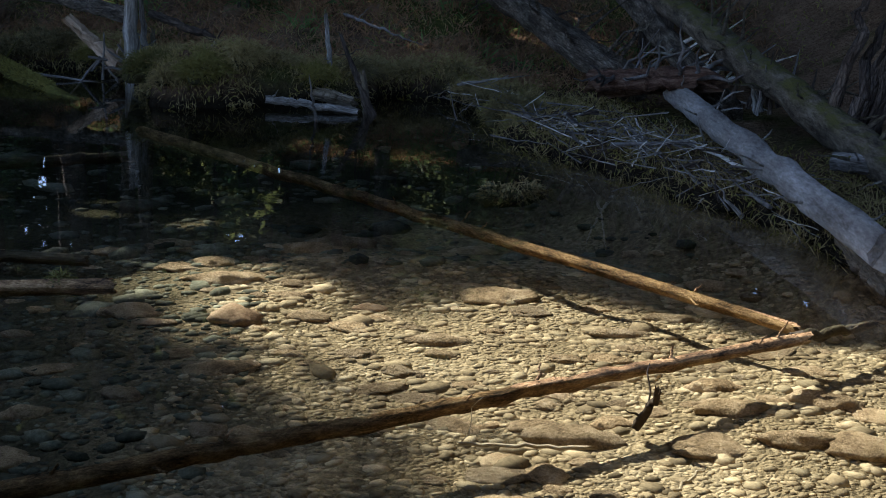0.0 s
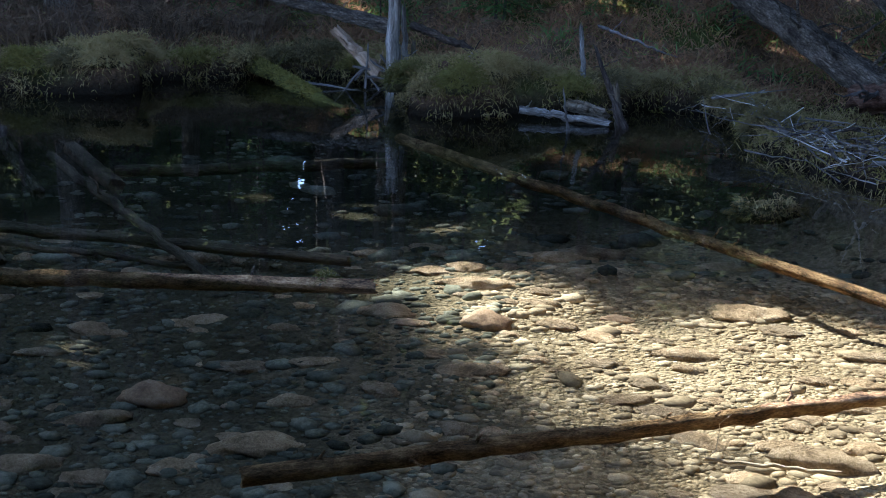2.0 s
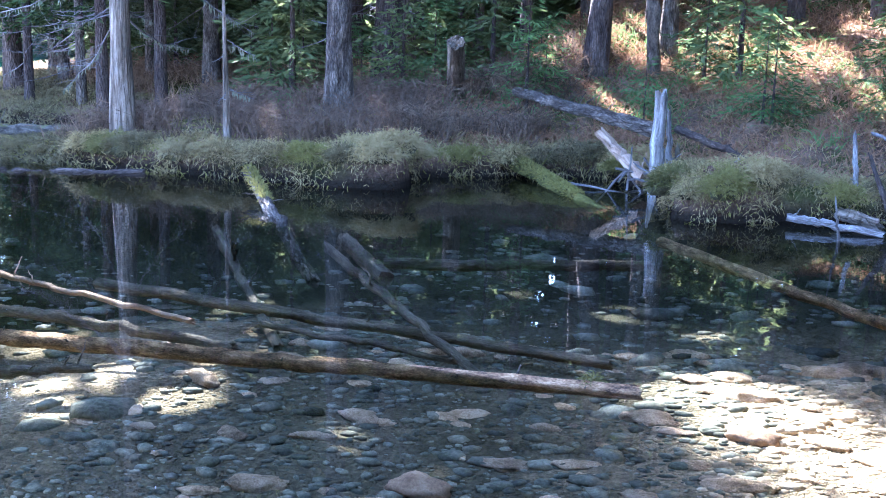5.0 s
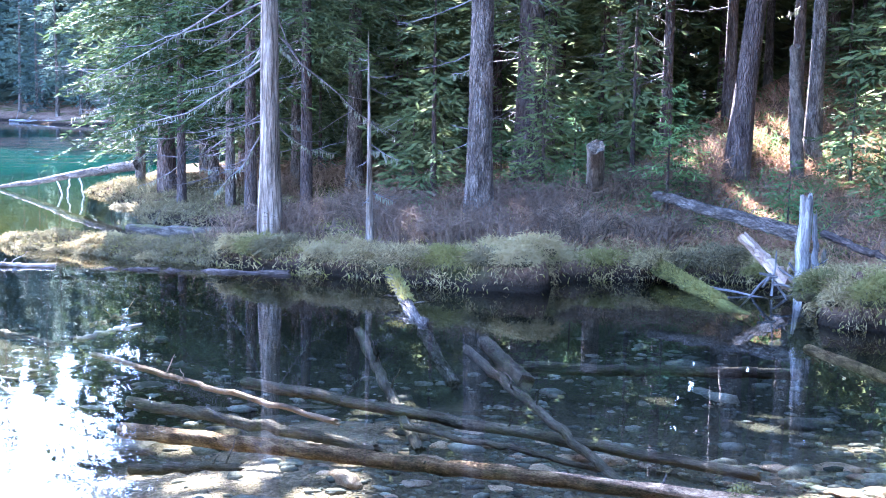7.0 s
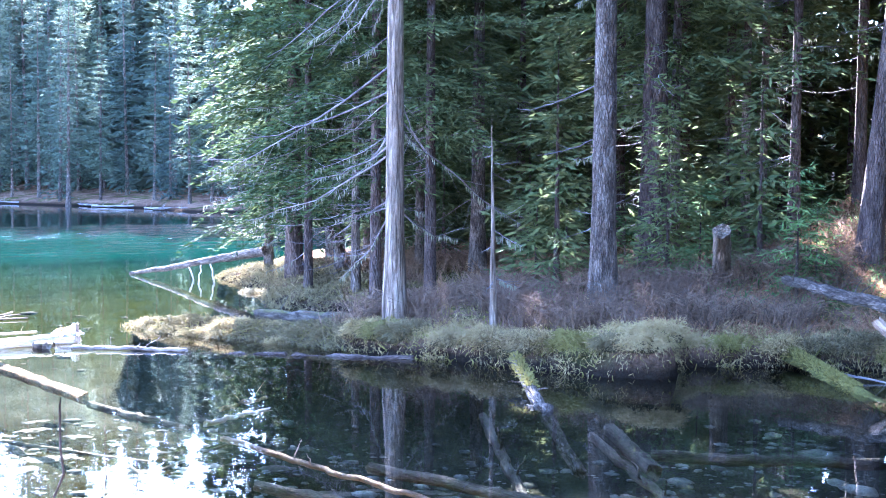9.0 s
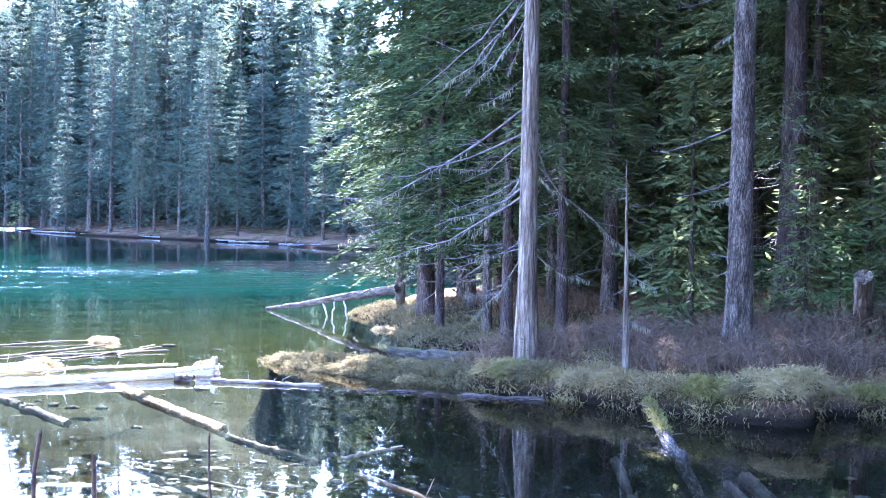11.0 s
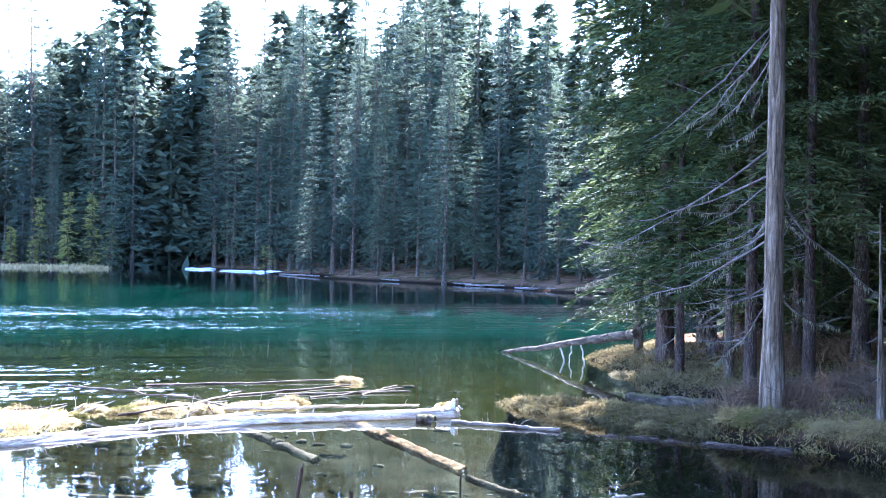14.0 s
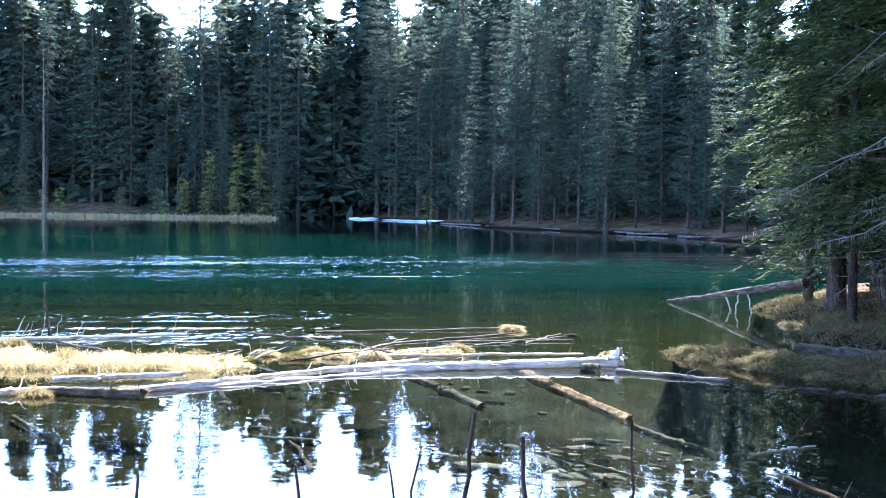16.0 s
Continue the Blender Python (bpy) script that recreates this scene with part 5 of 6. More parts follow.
KEY_STONES = [
    ((-1.16, 5.79, -0.22), 0.125, 0.80, 0, 1.50, 1),
    ((-1.64, 6.73, -0.22), 0.111, 0.70, 0, 0.90, 0),
    ((-1.30, 6.46, -0.22), 0.165, 0.50, 5, 0.90, 0),
    ((-0.80, 5.88, -0.22), 0.109, 0.60, 0, 0.80, 0),
    ((-0.92, 6.20, -0.22), 0.097, 0.50, 0, 0.70, 0),
    ((0.21, 6.29, -0.22), 0.149, 0.80, 0, 1.20, 0),
    ((-0.49, 6.11, -0.22), 0.088, 0.60, 0, 0.70, 1),
    ((0.42, 4.48, -0.22), 0.172, 0.55, -8, 1.00, 0),
    ((0.94, 4.34, -0.22), 0.119, 0.90, 0, 1.30, 0),
    ((1.12, 5.02, -0.22), 0.120, 0.60, -5, 1.20, 0),
    ((1.15, 4.69, -0.22), 0.145, 0.55, 0, 0.90, 0),
    ((-0.13, 5.59, -0.22), 0.116, 0.60, 0, 0.80, 0),
    ((0.46, 5.33, -0.22), 0.085, 0.50, 0, 0.90, 0),
    ((0.73, 6.21, -0.22), 0.072, 0.70, 0, 1.00, 0),
    ((1.30, 4.35, -0.22), 0.122, 0.50, 0, 1.00, 0),
    ((1.52, 4.31, -0.22), 0.139, 0.80, 0, 1.00, 0),
    ((0.10, 3.90, -0.22), 0.086, 0.80, 0, 1.00, 0),
    ((0.08, 4.12, -0.22), 0.090, 0.70, 0, 1.00, 0),
    ((0.29, 4.02, -0.22), 0.053, 0.80, 0, 1.00, 0),
    ((0.47, 3.97, -0.22), 0.049, 0.80, 0, 1.00, 0),
    ((1.59, 5.19, -0.22), 0.103, 0.60, 0, 0.90, 0),
    ((1.86, 5.14, -0.22), 0.069, 0.90, 0, 1.10, 0),
    ((1.13, 6.02, -0.22), 0.126, 0.50, 0, 0.80, 0),
    ((0.79, 5.72, -0.22), 0.108, 0.50, 0, 0.70, 0),
    ((0.84, 5.48, -0.22), 0.104, 0.50, 0, 0.80, 0),
    ((0.00, 5.03, -0.22), 0.063, 0.70, 0, 0.90, 0),
    ((0.15, 5.73, -0.22), 0.047, 0.90, 0, 1.40, 0),
    ((0.56, 5.05, -0.22), 0.129, 0.40, 0, 0.70, 0),
    ((-1.11, 5.09, -0.22), 0.129, 0.60, 0, 0.90, 0),
    ((-1.55, 5.68, -0.22), 0.077, 0.60, 0, 0.80, 0),
    ((-0.91, 7.24, -0.22), 0.205, 0.35, 0, 0.80, 0),
    ((-2.07, 7.19, -0.22), 0.134, 0.50, 0, 0.80, 0),
    ((-2.52, 4.64, -0.22), 0.143, 0.70, 12, 1.30, 1),
    ((-3.07, 4.16, -0.22), 0.118, 0.60, 17, 1.00, 0),
    ((-3.20, 4.34, -0.22), 0.115, 0.70, 17, 1.00, 0),
    ((-3.26, 4.97, -0.22), 0.085, 0.50, 17, 0.80, 0),
    ((-2.23, 5.05, -0.22), 0.115, 0.60, 17, 0.90, 0),
    ((-1.86, 4.19, -0.22), 0.167, 0.60, 17, 1.10, 0),
    ((-2.67, 4.35, -0.22), 0.117, 0.50, 32, 1.00, 0),
    ((-1.86, 4.63, -0.22), 0.102, 0.60, 17, 0.90, 0),
    ((-1.88, 5.11, -0.22), 0.091, 0.60, 17, 0.90, 0),
    ((-1.12, 5.08, -0.22), 0.122, 0.60, 17, 0.90, 0),
    ((-3.73, 7.30, -0.22), 0.105, 0.90, 17, 1.20, 0),
    ((-3.14, 6.72, -0.22), 0.135, 0.60, 17, 0.90, 0),
    ((-2.82, 7.07, -0.22), 0.117, 0.50, 17, 0.90, 0),
    ((-3.17, 3.54, -0.22), 0.168, 0.60, 37, 1.00, 0),
    ((-2.71, 3.88, -0.22), 0.109, 0.70, 17, 1.00, 0),
    ((-3.24, 3.85, -0.22), 0.083, 0.50, 17, 1.00, 0),
    ((-2.44, 3.83, -0.22), 0.106, 0.60, 17, 1.00, 0),
    ((-1.55, 5.67, -0.22), 0.069, 0.60, 17, 0.80, 1),
    ((-3.43, 4.20, -0.22), 0.078, 0.60, 17, 1.00, 0),
    ((-2.13, 3.94, -0.22), 0.096, 0.70, 17, 1.00, 0),
    ((-0.39, 4.96, -0.22), 0.108, 0.50, 17, 0.80, 0),
]
for k, (p, half, depth, yaw, tall, red) in enumerate(KEY_STONES):
    stone(p[0], p[1], half, depth, yaw, RED_ME if red else STONE_ME[k % 12], tall)
r = np.random.default_rng(21)
placed = [(p[0], p[1], h) for p, h, *_ in KEY_STONES]
count = 0
while count < 170:
    x, y = r.uniform(-4.6, 2.6), r.uniform(3.3, 7.6)
    half = min(0.17, 0.036 + r.exponential(0.035))
    if shore_distance(np.array([x]), np.array([y]))[0] > -0.15 or any((x - a) ** 2 + (y - b) ** 2 < (0.8 * (half + c)) ** 2 for a, b, c in placed):
        continue
    placed.append((x, y, half))
    count += 1
    stone(x, y, half, r.uniform(0.6, 0.95), r.uniform(-30, 30), None, r.uniform(0.7, 1.2))


# flat silted slabs on the bed beside the boom
SLAB_ME = []
for v, t in SHAPES[:5]:
    g = Geo()
    g.add(v * (1, 1, 0.55), None, t)
    SLAB_ME.append(g.mesh("slab", M_SLAB))
r = np.random.default_rng(22)
for k in range(110):
    x, y = r.uniform(-12.5, -5.5), r.uniform(3.6, 8.6)
    ob = stone(x, y, 0.07 + min(r.exponential(0.05), 0.2), r.uniform(0.5, 0.9), r.normal(45, 25), SLAB_ME[k % 5], r.uniform(0.5, 0.9))


def scatter_stones(name, label, n, box, size, seed, material, sink=0.02):
    r = np.random.default_rng(seed)
    g = Geo()
    xs, ys = r.uniform(box[0], box[1], n), r.uniform(box[2], box[3], n)
    ok = shore_distance(xs, ys) < -0.1
    zs = ground(xs, ys)
    for x, y, z in zip(xs[ok], ys[ok], zs[ok]):
        v, t = LOW[r.integers(len(LOW))]
        h = size[0] + r.exponential(size[1])
        c, s = math.cos(a := r.normal(0, 0.6)), math.sin(a)
        p = v * (h, h * r.uniform(0.6, 0.95), h * r.uniform(0.6, 1.2))
        g.add(np.stack([p[:, 0] * c - p[:, 1] * s + x, p[:, 0] * s + p[:, 1] * c + y, p[:, 2] + z + sink * h], -1), None, t)
    ob = part(name, g, material)
    tagged(ob, label, "pebbles", kind="stuff")


LOW = []
for s in range(8):
    r = np.random.default_rng(s + 60)
    bm = bmesh.new()
    bmesh.ops.create_icosphere(bm, subdivisions=1, radius=1.0)
    v = np.array([q.co for q in bm.verts])
    v = v * (1 + r.normal(0, 0.12, (len(v), 1))) * (1.2, 1, 0.38)
    LOW.append((v, np.array([[q.index for q in f.verts] for f in bm.faces])))
    bm.free()
scatter_stones("pebbles", "tan silt-covered pebbles on the shallow bed", 10500, (-1.3, 2.6, 3.2, 7.0), (0.006, 0.011), 31, M_PEBBLE, -0.05)
# left of the sunlit patch, shade is put into the pebbles' darker colour
scatter_stones("pebbles", "brown alga-covered pebbles, darkened for shade, on the shallow bed", 3600, (-4.4, -1.0, 3.2, 7.2), (0.008, 0.014), 35, M_COBBLE)
scatter_stones("pebbles", "brown cobbles on the shaded pond bed", 1300, (-4.8, 1.5, 6.8, 11.5), (0.014, 0.024), 32, M_COBBLE)
scatter_stones("pebbles", "weedy cobbles on the deeper pond bed", 1300, (-12, -4.2, 2.5, 11.5), (0.016, 0.026), 34, M_COBBLE)
scatter_stones("pebbles", "cobbles on the lake bed beyond the boom", 420, (-26, -13, 0, 16), (0.03, 0.035), 33, M_SLAB)


# ---- grass, moss, heath ----
def plants(name, label, category, points, per, size, width, material, seed, lean=0.5, spread=0.09, droop=0.0):
    """Tufts of blades round the points (x, y): one object of stuff."""
    r = np.random.default_rng(seed)
    pts = np.repeat(np.asarray(points, float), per, axis=0)
    n = len(pts)
    pts = pts + r.normal(0, spread, (n, 2))
    z = ground(pts[:, 0], pts[:, 1])
    base = np.stack([pts[:, 0], pts[:, 1], np.maximum(z, -0.02) - 0.01], -1)
    way = np.stack([r.normal(0, lean, n), r.normal(0, lean, n), np.full(n, 1.0) - droop], -1)
    g = Geo()
    L = r.uniform(*size, n)
    leaves(g, base, way, L, width * r.uniform(0.6, 1.4, n), r, 0.0)
    tip = base + way / np.linalg.norm(way, axis=1)[:, None] * (L * 0.8)[:, None]
    bend = way + np.stack([r.normal(0, 0.6, n), r.normal(0, 0.6, n), np.full(n, -0.7)], -1)
    leaves(g, tip, bend, L * 0.6, width * 0.7, r, 0.0)
    ob = part(name, g, material, smooth=False)
    tagged(ob, label, category, kind="stuff")


def land_points(n, box, inland, seed, patchy=None):
    r = np.random.default_rng(seed)
    x, y = r.uniform(box[0], box[1], n), r.uniform(box[2], box[3], n)
    d = shore_distance(x, y)
    ok = (d > inland[0]) & (d < inland[1])
    if patchy is not None:
        ok &= bumps(x * 1.3 + seed, y * 1.3) > patchy
    return np.stack([x[ok], y[ok]], -1)


plants("bank_grass", "dry matted grass along the bank", "grass", land_points(2600, (-9.0, 0.8, 9.7, 12.6), (0.05, 0.7), 1), 22, (0.04, 0.12), 0.013, M_GRASS, 1, 0.8, 0.035)
# tip and strip take the darker grass, so their shade lies in the colour
plants("tip_grass", "dry grass on the tip of the point", "grass", land_points(4600, (-17.8, -9.6, 11.6, 17.6), (0.02, 2.0), 14), 12, (0.03, 0.10), 0.014, M_DIMGRASS, 14, 0.8, 0.04)
plants("strip_sedge", "shaggy grey-olive grass, darkened for shade, on the low grassy strip", "grass", land_points(3400, (-12.6, -8.8, 9.6, 12.2), (-0.02, 0.6), 15), 14, (0.03, 0.10), 0.014, M_DIMGRASS, 15, 0.8, 0.035)
plants("bank_moss", "yellow-green moss on the bank's lip", "moss", land_points(6500, (-12.6, 0.6, 9.6, 12.4), (0.03, 0.45), 2), 7, (0.03, 0.08), 0.015, M_MOSS, 2, 0.9, 0.05)
plants("heath", "brown twiggy heath on the point", "shrub", land_points(2200, (-9.4, -4.6, 10.2, 18), (0.4, 4.0), 3, -0.05), 20, (0.10, 0.40), 0.012, M_HEATH, 3, 0.5, 0.07)
plants("heath", "brown twiggy heath under the trees of the point", "shrub", land_points(1500, (-17, -9.4, 12, 18), (1.8, 4.5), 16, -0.1), 20, (0.10, 0.36), 0.012, M_HEATH, 16, 0.5, 0.07)
plants("forest_grass", "sparse grass and herbs on the slope", "grass", land_points(1100, (-17, 3, 11, 19), (0.4, 6), 4), 6, (0.06, 0.2), 0.008, M_GRASS, 4, 0.7, 0.12)
plants("forest_moss", "patchy moss on the forest floor", "moss", land_points(2600, (-12, 3.5, 10.8, 19), (0.5, 6), 5), 6, (0.03, 0.10), 0.016, M_MOSS, 5, 0.9, 0.15)
plants("litter", "rust-brown needle litter and dead herbs on the slope", "litter", land_points(9000, (-6.4, 3, 11.4, 19), (0.45, 7), 9, -0.3), 8, (0.04, 0.15), 0.014, M_RUST, 9, 0.9, 0.14)
plants("drift_grass", "green and straw grass on the drift pile", "grass", land_points(1700, (0.4, 3.2, 5.6, 11), (-0.1, 1.1), 6), 6, (0.04, 0.16), 0.006, M_GRASS, 6, 0.8)
plants("drift_moss", "moss on the drift pile", "moss", land_points(1800, (0.4, 3.2, 5.6, 11), (-0.05, 1.4), 7), 6, (0.02, 0.06), 0.012, M_MOSS, 7, 0.9)
plants("shrubs", "green low shrubs and ferns under the trees", "shrub", land_points(260, (-9, 3, 12.2, 20), (1.2, 6.5), 8), 22, (0.08, 0.24), 0.016, M_FERN, 8, 0.9, 0.12)


def overhang(points, per, seed, material):
    """Grass that hangs from the lip of the bank towards the water."""
    r = np.random.default_rng(seed)
    p = np.repeat(points, per, axis=0) + r.normal(0, 0.03, (len(points) * per, 2))
    e = 0.03
    gx = shore_distance(p[:, 0] + e, p[:, 1]) - shore_distance(p[:, 0] - e, p[:, 1])
    gy = shore_distance(p[:, 0], p[:, 1] + e) - shore_distance(p[:, 0], p[:, 1] - e)
    out = -np.stack([gx, gy], -1) / (2 * e)
    n = len(p)
    base = np.stack([p[:, 0], p[:, 1], np.maximum(ground(p[:, 0], p[:, 1]), 0.03)], -1)
    g = Geo()
    way = np.concatenate([out * r.uniform(0.2, 1.0, (n, 1)) + r.normal(0, 0.35, (n, 2)), r.uniform(-0.6, 0.7, (n, 1))], 1)
    L = r.uniform(0.025, 0.09, n)
    leaves(g, base, way, L, 0.009, r, 0)
    leaves(g, base + way / np.linalg.norm(way, axis=1)[:, None] * (L * 0.85)[:, None], way * (0.7, 0.7, 0) + (0, 0, -0.8), L * 0.8, 0.007, r, 0)
    tagged(part("overhanging_grass", g, material, smooth=False), "straw-coloured grass hanging over the bank's edge", "grass", kind="stuff")


overhang(land_points(6000, (-9.2, 0.8, 9.5, 12.6), (0.02, 0.2), 12), 9, 12, M_GRASS)
overhang(land_points(5000, (-12.6, 0.8, 9.5, 12.6), (0.02, 0.2), 13), 9, 13, M_DIMGRASS)


def tuft(label, x, y, z, size, n, seed, material=M_GOLD, mound=0.5, name="grass_tuft", length=0.16, group="grass tufts on the boom"):
    """An uneven grassy hummock: a low mound under several clumps of blades."""
    r = np.random.default_rng(seed)
    g = Geo()
    v, t = SHAPES[seed % 12]
    g.add(v * (size * 0.8, size * 0.46, size * mound * 1.2), None, t)
    root = part(name, g, M_PEATMOSS)
    root.location = (x, y, z)
    root.rotation_euler.z = radians(r.normal(40, 25))
    u = r.normal(0, 1, (n, 3))
    u[:, 2] = np.abs(u[:, 2]) * 0.8 + 0.05
    u /= np.linalg.norm(u, axis=1)[:, None]
    lump = 1 + 0.35 * np.sin(u[:, 0] * 4 + seed) * np.sin(u[:, 1] * 5 + seed * 2)
    base = u * np.array((size * 0.95, size * 0.52, size * mound * 0.8)) * lump[:, None]
    way = u * (1, 1, 0.7) + r.normal(0, 0.8, (n, 3)) + (0, 0, 0.1)
    L = length * r.uniform(0.25, 0.75, n)
    g = Geo()
    leaves(g, base, way, L, 0.010, r, 0)
    leaves(g, base + way / np.linalg.norm(way, axis=1)[:, None] * (L * 0.8)[:, None], way * (1.2, 1.2, 0.2) + (0, 0, -0.6), L * 0.9, 0.006, r, 0)
    part("grass", g, material, root, smooth=False)
    tagged(root, label, "grass", group)
    return root


r = np.random.default_rng(56)
k = r.random((420, 1))
boom_points = np.array((-15.7, 1.5)) + (np.array((-13.9, 4.3)) - np.array((-15.7, 1.5))) * k + r.normal(0, 0.16, (420, 2))
plants("boom_grass", "pale straw grass matted along the log boom", "grass", boom_points, 22, (0.06, 0.2), 0.009, M_GOLD, 56, 0.7, 0.05)
TUFTS = [
    ((-15.39, 2.52, 0.00), 0.35),
    ((-14.87, 2.98, 0.00), 0.35),
    ((-14.87, 3.52, 0.00), 0.25),
    ((-14.66, 4.49, 0.00), 0.20),
    ((-14.53, 5.32, 0.00), 0.15),
    ((-14.34, 5.93, 0.00), 0.20),
    ((-13.69, 6.39, 0.00), 0.18),
    ((-13.83, 7.68, 0.00), 0.20),
    ((-14.15, 6.31, 0.00), 0.14),
    ((-12.77, 2.14, 0.00), 0.17),
    ((-12.50, 3.04, 0.00), 0.12),
    ((-12.55, 9.19, 0.00), 0.10),
    ((-15.59, 9.74, 0.00), 0.18),
    ((-16.99, 2.78, 0.00), 0.20),
    ((-14.26, 4.70, 0.00), 0.15),
    ((-14.39, 3.91, 0.00), 0.15),
    ((-13.71, 4.70, 0.00), 0.10),
]
for k, (p, size) in enumerate(TUFTS):
    tuft("straw-yellow grass tuft on the log boom", p[0], p[1], -0.02, size * 0.85, int(1800 * size / 0.25), 40 + k, M_GRASS if k % 2 else M_GOLD, mound=0.5, length=0.08 + 0.2 * size)
BELT = np.array([(-15.60, 2.11, 0.00), (-14.41, 4.19, 0.00), (-13.89, 6.34, 0.00), (-13.56, 7.96, -0.00)])
for k in range(34):
    r = np.random.default_rng(1100 + k)
    s = r.uniform(0, 2.6)
    p = BELT[int(s)] + (BELT[int(s) + 1] - BELT[int(s)]) * (s - int(s)) + r.normal(0, 0.10, 3)
    size = r.uniform(0.06, 0.17)
    tuft("low straw and moss tuft on the log boom", p[0], p[1], -0.01, size, int(4200 * size), 1100 + k, (M_GRASS, M_GOLD, M_MOSS)[k % 3], 0.45, length=0.06 + 0.2 * size)
for k in range(26):
    r = np.random.default_rng(1150 + k)
    s = r.uniform(0, 2.9)
    p = BELT[int(s)] + (BELT[int(s) + 1] - BELT[int(s)]) * (s - int(s)) + r.normal(0, 0.14, 3)
    a = r.uniform(0, 6.28) if k % 3 else r.normal(1.0, 0.3)
    L = r.uniform(0.12, 0.5)
    d = np.array((math.cos(a) * L, math.sin(a) * L, r.uniform(0, 0.12)))
    log("driftwood_stick", "short weathered stick caught on the log boom", (p[0], p[1], 0.03) - d * (1, 1, 0), (p[0], p[1], 0.05) + d, r.uniform(0.006, 0.018), 0.004, (M_BLEACH, M_DRIFT, M_BROWN)[k % 3], "stick", group="sticks on the boom", seed=1150 + k, n=6, segs=6, stubs=1)
p = (0.39, 7.68, 0.00)
tuft("mossy grass hummock standing in the pond", p[0], p[1], -0.06, 0.24, 500, 70, M_GRASS, 0.5, "hummock", 0.07, "hummocks")
p = (2.22, 8.09, 0.00)
tuft("grass hummock by the fallen trunk", p[0], p[1], 0.0, 0.12, 300, 71, M_GRASS, 0.8, "hummock", 0.10, "hummocks")
p = (-1.91, 5.37, 0.00)
tuft("bright moss tuft on the end of the half-sunken log", p[0], p[1], 0.0, 0.055, 160, 72, M_MOSS, 1.0, "moss_tuft", 0.05, "moss tufts")
p = (-14.18, 14.13, 0.44)
tuft("sunlit golden grass on the tip of the point", p[0], p[1], -0.02, 0.17, 900, 73, M_GOLD, 0.4, "hummock", 0.09, "hummocks")

# shaggy tussocks that bulge from the lip of the bank
TUSSOCKS = []
for x, y in land_points(2600, (-8.9, 0.6, 9.7, 12.4), (0.04, 0.24), 51):
    if all((x - a) ** 2 + (y - b) ** 2 > 0.30 ** 2 for a, b in TUSSOCKS):
        TUSSOCKS.append((x, y))
for k, (x, y) in enumerate(TUSSOCKS):
    r = np.random.default_rng(2000 + k)
    size = r.uniform(0.13, 0.27)
    tuft(("straw-coloured shaggy tussock on the lip of the bank", "mossy green tussock on the lip of the bank")[k % 2], x, y, on_ground(x, y) - 0.04, size, int(6500 * size), 2000 + k,
         (M_GRASS, M_MOSS, M_DIMGRASS, M_GRASS)[k % 4], r.uniform(0.55, 0.9), "tussock", 0.12, "tussocks along the bank")
for k, (x, y) in enumerate(land_points(130, (-12.5, -8.9, 9.6, 11.2), (0.02, 0.4), 52)[:44]):
    r = np.random.default_rng(2100 + k)
    size = r.uniform(0.07, 0.15)
    tuft("grey-straw shaggy tussock on the low grassy strip", x, y, on_ground(x, y) - 0.03, size, int(6500 * size), 2100 + k, M_GRASS if k % 3 else M_DIMGRASS, r.uniform(0.45, 0.65), "tussock", 0.12, "tussocks on the strip")
log("log", "dark waterlogged log lying along the foot of the grassy strip", (-10.07, 8.98, -0.03), (-7.93, 9.95, 0.0), 0.026, 0.04, M_BROWN, stubs=8, stub_len=0.06, group=WOOD, seed=24, n=26, wobble=0.02, rough=0.14)
log("log", "dark rotten log half buried in the grassy strip", (-11.47, 11.39, 0.10), (-9.62, 11.57, 0.12), 0.07, 0.10, M_MOSSLOG, stubs=4, group=WOOD, seed=25, n=22)

# ---- saplings on the slope ----
def sapling(label, x, y, h, seed, needle=M_FERN, **kw):
    return conifer(label, x, y, h, 0.012 * h, 0.12 * h, 0.38 * h, seed, "young_conifer", "tree", "young conifers", leaf=0.06 + 0.02 * h, fine_to=9, whorl=0.12, per=5, needle=needle, bark=M_BROWN, **kw)


for k in range(15):
    r = np.random.default_rng(1200 + k)
    x = r.uniform(-8.5, 2.5)
    y = 13.0 + r.uniform(0, 2.6) + 0.06 * abs(x + 4)
    sapling("small green conifer sapling on the slope", x, y, r.uniform(0.5, 1.5), 1200 + k, M_FERN if k % 2 else M_NEEDLE)

# ---- far shore details ----
FAR_SNOW = [
    (-109.96, 51.17, 0.00),
    (-109.92, 52.69, 0.00),
    (-101.20, 50.19, 0.00),
    (-101.10, 51.61, 0.00),
    (-101.01, 53.04, 0.00),
    (-91.08, 49.93, 0.00),
    (-88.78, 50.00, -0.00),
    (-88.63, 51.28, 0.00),
    (-93.47, 49.86, -0.00),
    (-98.54, 49.70, 0.00),
]
for k in range(10):
    p = FAR_SNOW[k]
    r = np.random.default_rng(1300 + k)
    g = Geo()
    v, t = SHAPES[k]
    g.add(v * (r.uniform(0.5, 1.2), 0.35, 0.25), None, t)
    ob = part("snow_patch", g, M_SNOW)
    ob.location = (p[0], p[1] + 0.4, 0.05)
    ob.rotation_euler.z = radians(12)
    tagged(ob, "lingering snow patch on the far shore", "snow", "snow patches")
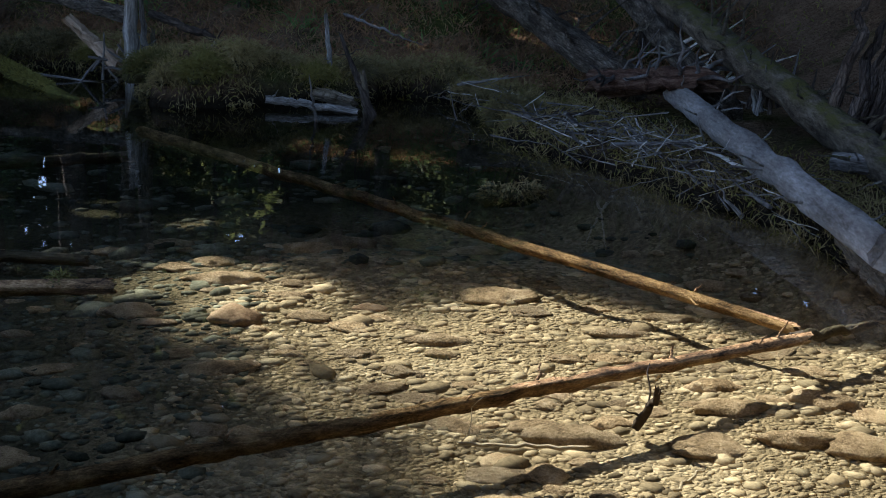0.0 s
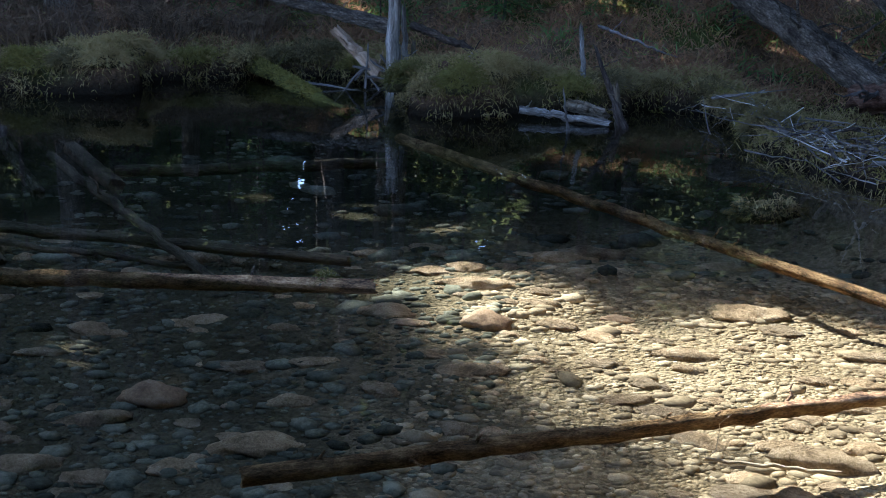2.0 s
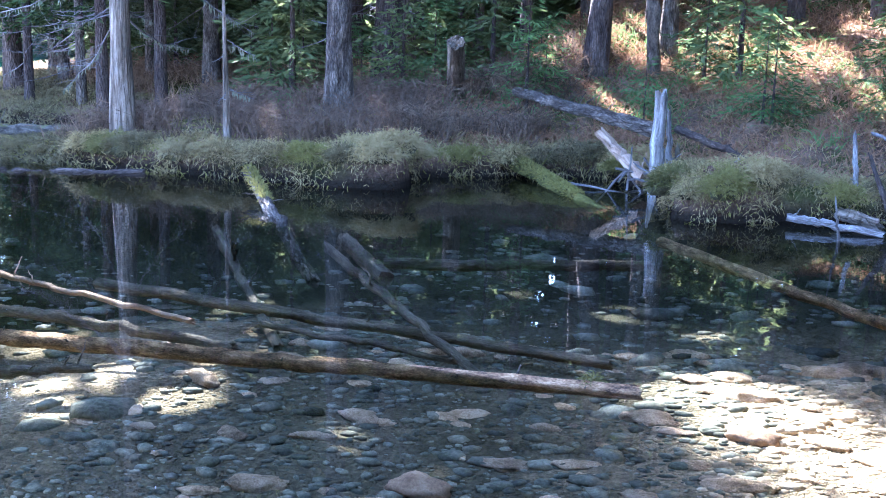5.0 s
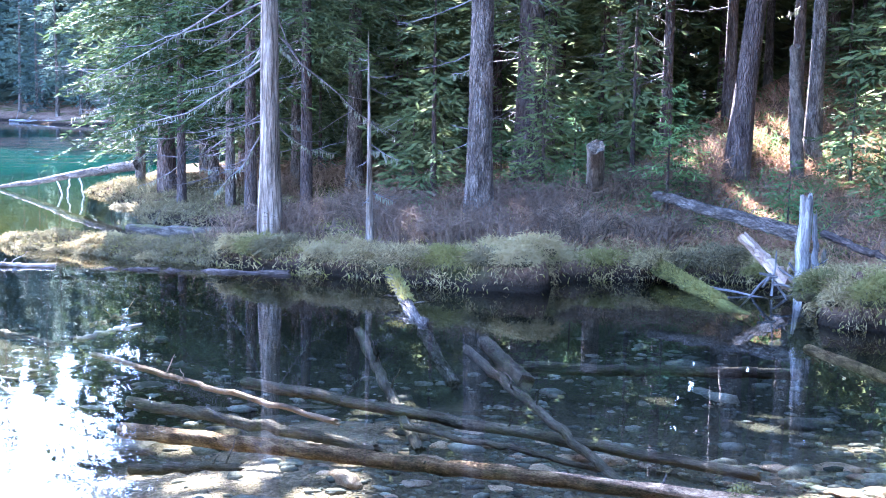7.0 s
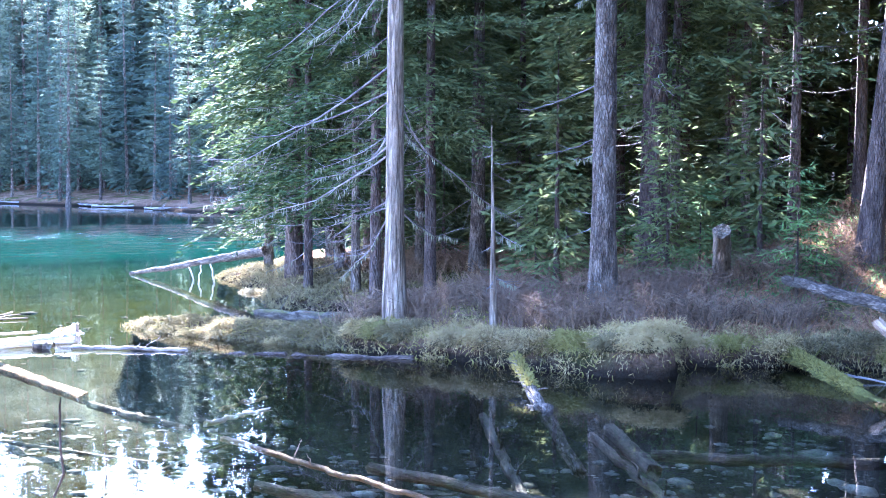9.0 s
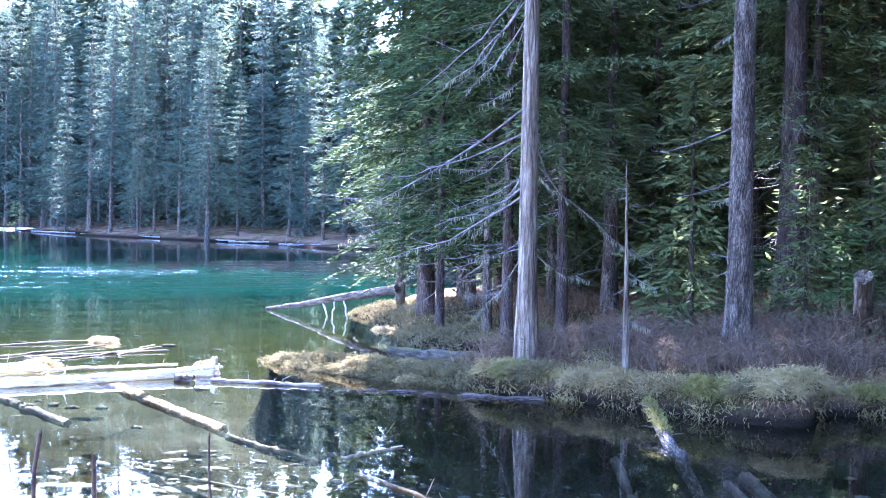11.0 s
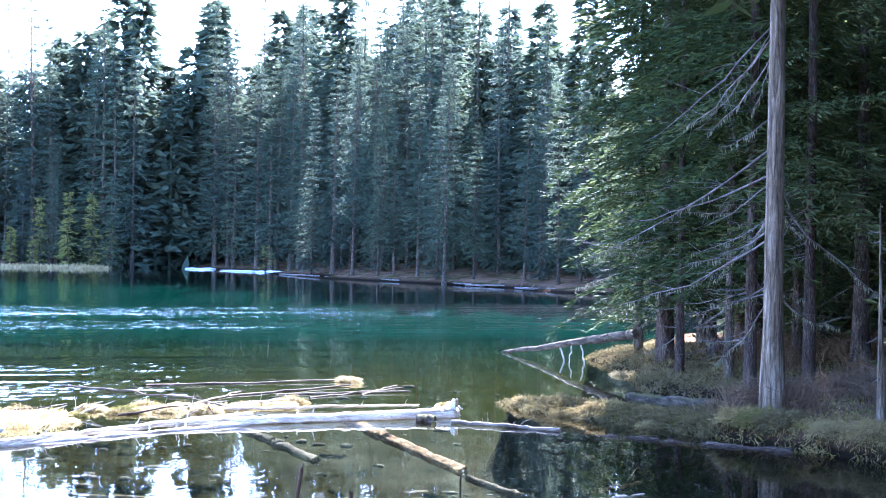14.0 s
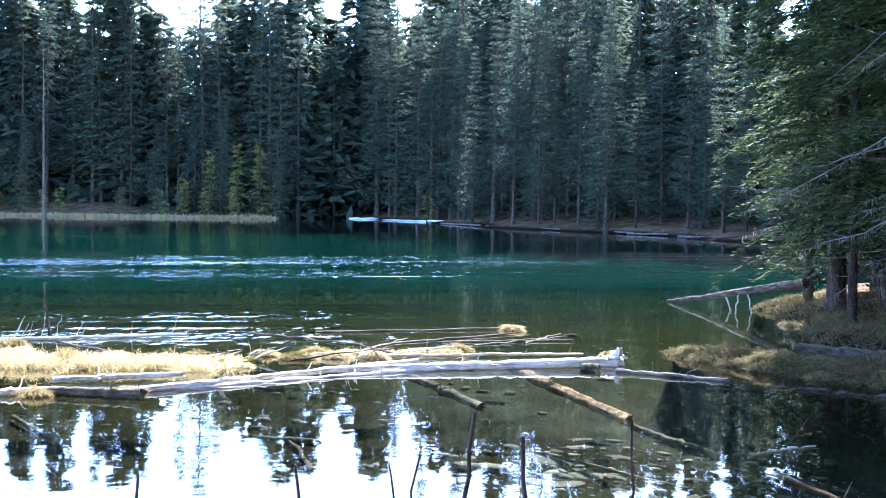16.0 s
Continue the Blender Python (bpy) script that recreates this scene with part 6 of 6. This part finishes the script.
FAR_LOGS = [
    ((-67.66, 45.75, -0.00), (-62.28, 45.06, 0.00)),
    ((-63.46, 45.70, 0.00), (-61.81, 47.15, 0.00)),
    ((-54.33, 43.96, -0.00), (-52.01, 44.86, 0.00)),
    ((-49.48, 43.42, 0.00), (-46.01, 43.13, 0.00)),
    ((-47.90, 42.59, 0.00), (-46.45, 44.54, 0.00)),
    ((-59.53, 46.03, 0.00), (-54.24, 44.29, 0.00)),
    ((-72.22, 46.01, -0.00), (-67.66, 45.75, -0.00)),
    ((-80.80, 47.43, 0.00), (-72.30, 45.59, 0.00)),
    ((-139.23, 37.40, 0.00), (-113.40, 36.78, 0.00)),
    ((-127.27, 42.62, 0.00), (-107.30, 41.24, -0.00)),
    ((-138.27, 27.31, 0.00), (-134.57, 32.45, 0.00)),
]
for k, (a, b) in enumerate(FAR_LOGS):
    log("log", "bleached driftwood log on the far shore", (a[0], a[1], 0.06), (b[0], b[1], 0.12), 0.05, 0.04, M_DRIFT, stubs=3, stub_len=0.4, group="far shore driftwood", seed=1400 + k, n=8)
p = (-115.53, 25.62, 0.43)
conifer("tall dead grey tree on the sunlit spit", p[0], p[1], 16.5, 0.16, 16.4, 0.1, 1500, "dead_tree", bark=M_SNAG, dead=34, dead_len=0.9, dead_from=3, lichen=0, needle=M_LICHEN, z=0.2)
p = (-86.91, 49.73, 0.09)
conifer("lone small sapling on the far shore", p[0], p[1], 2.2, 0.04, 0.5, 0.7, 1501, "young_conifer", needle=M_YOUNG, leaf=0.2, fine_to=9, z=0.1)
for k in range(15):
    r = np.random.default_rng(1600 + k)
    s = r.random()
    q = np.array((-104, 42.2)) + (np.array((-128, 22.5)) - np.array((-104, 42.2))) * s + np.array((-0.6, 0.75)) * r.uniform(0.8, 4)
    h = 2.0 + 6.5 * r.random() ** 1.6
    conifer("sunlit yellow-green young conifer on the spit", q[0], q[1], h, 0.06, 0.4, h * 0.13, 1600 + k, "young_conifer", "tree", "spit saplings", needle=M_YOUNG, leaf=0.3, fine_to=14, whorl=0.4, per=5)
g = Geo()
r = np.random.default_rng(99)
q = np.array((-101.5, 41.9)) + (np.array((-130, 12)) - np.array((-101.5, 41.9))) * r.random((5000, 1)) + np.array((-0.6, 0.75)) * r.uniform(0, 2.2, (5000, 1))
leaves(g, np.stack([q[:, 0], q[:, 1], np.maximum(ground(q[:, 0], q[:, 1]), 0) - 0.02], -1), np.stack([r.normal(0, 0.7, 5000), r.normal(0, 0.7, 5000), np.ones(5000)], -1), r.uniform(0.15, 0.5, 5000), 0.10, r, 0)
tagged(part("spit_grass", g, M_GOLD, smooth=False), "golden sunlit grass along the spit", "grass", kind="stuff")
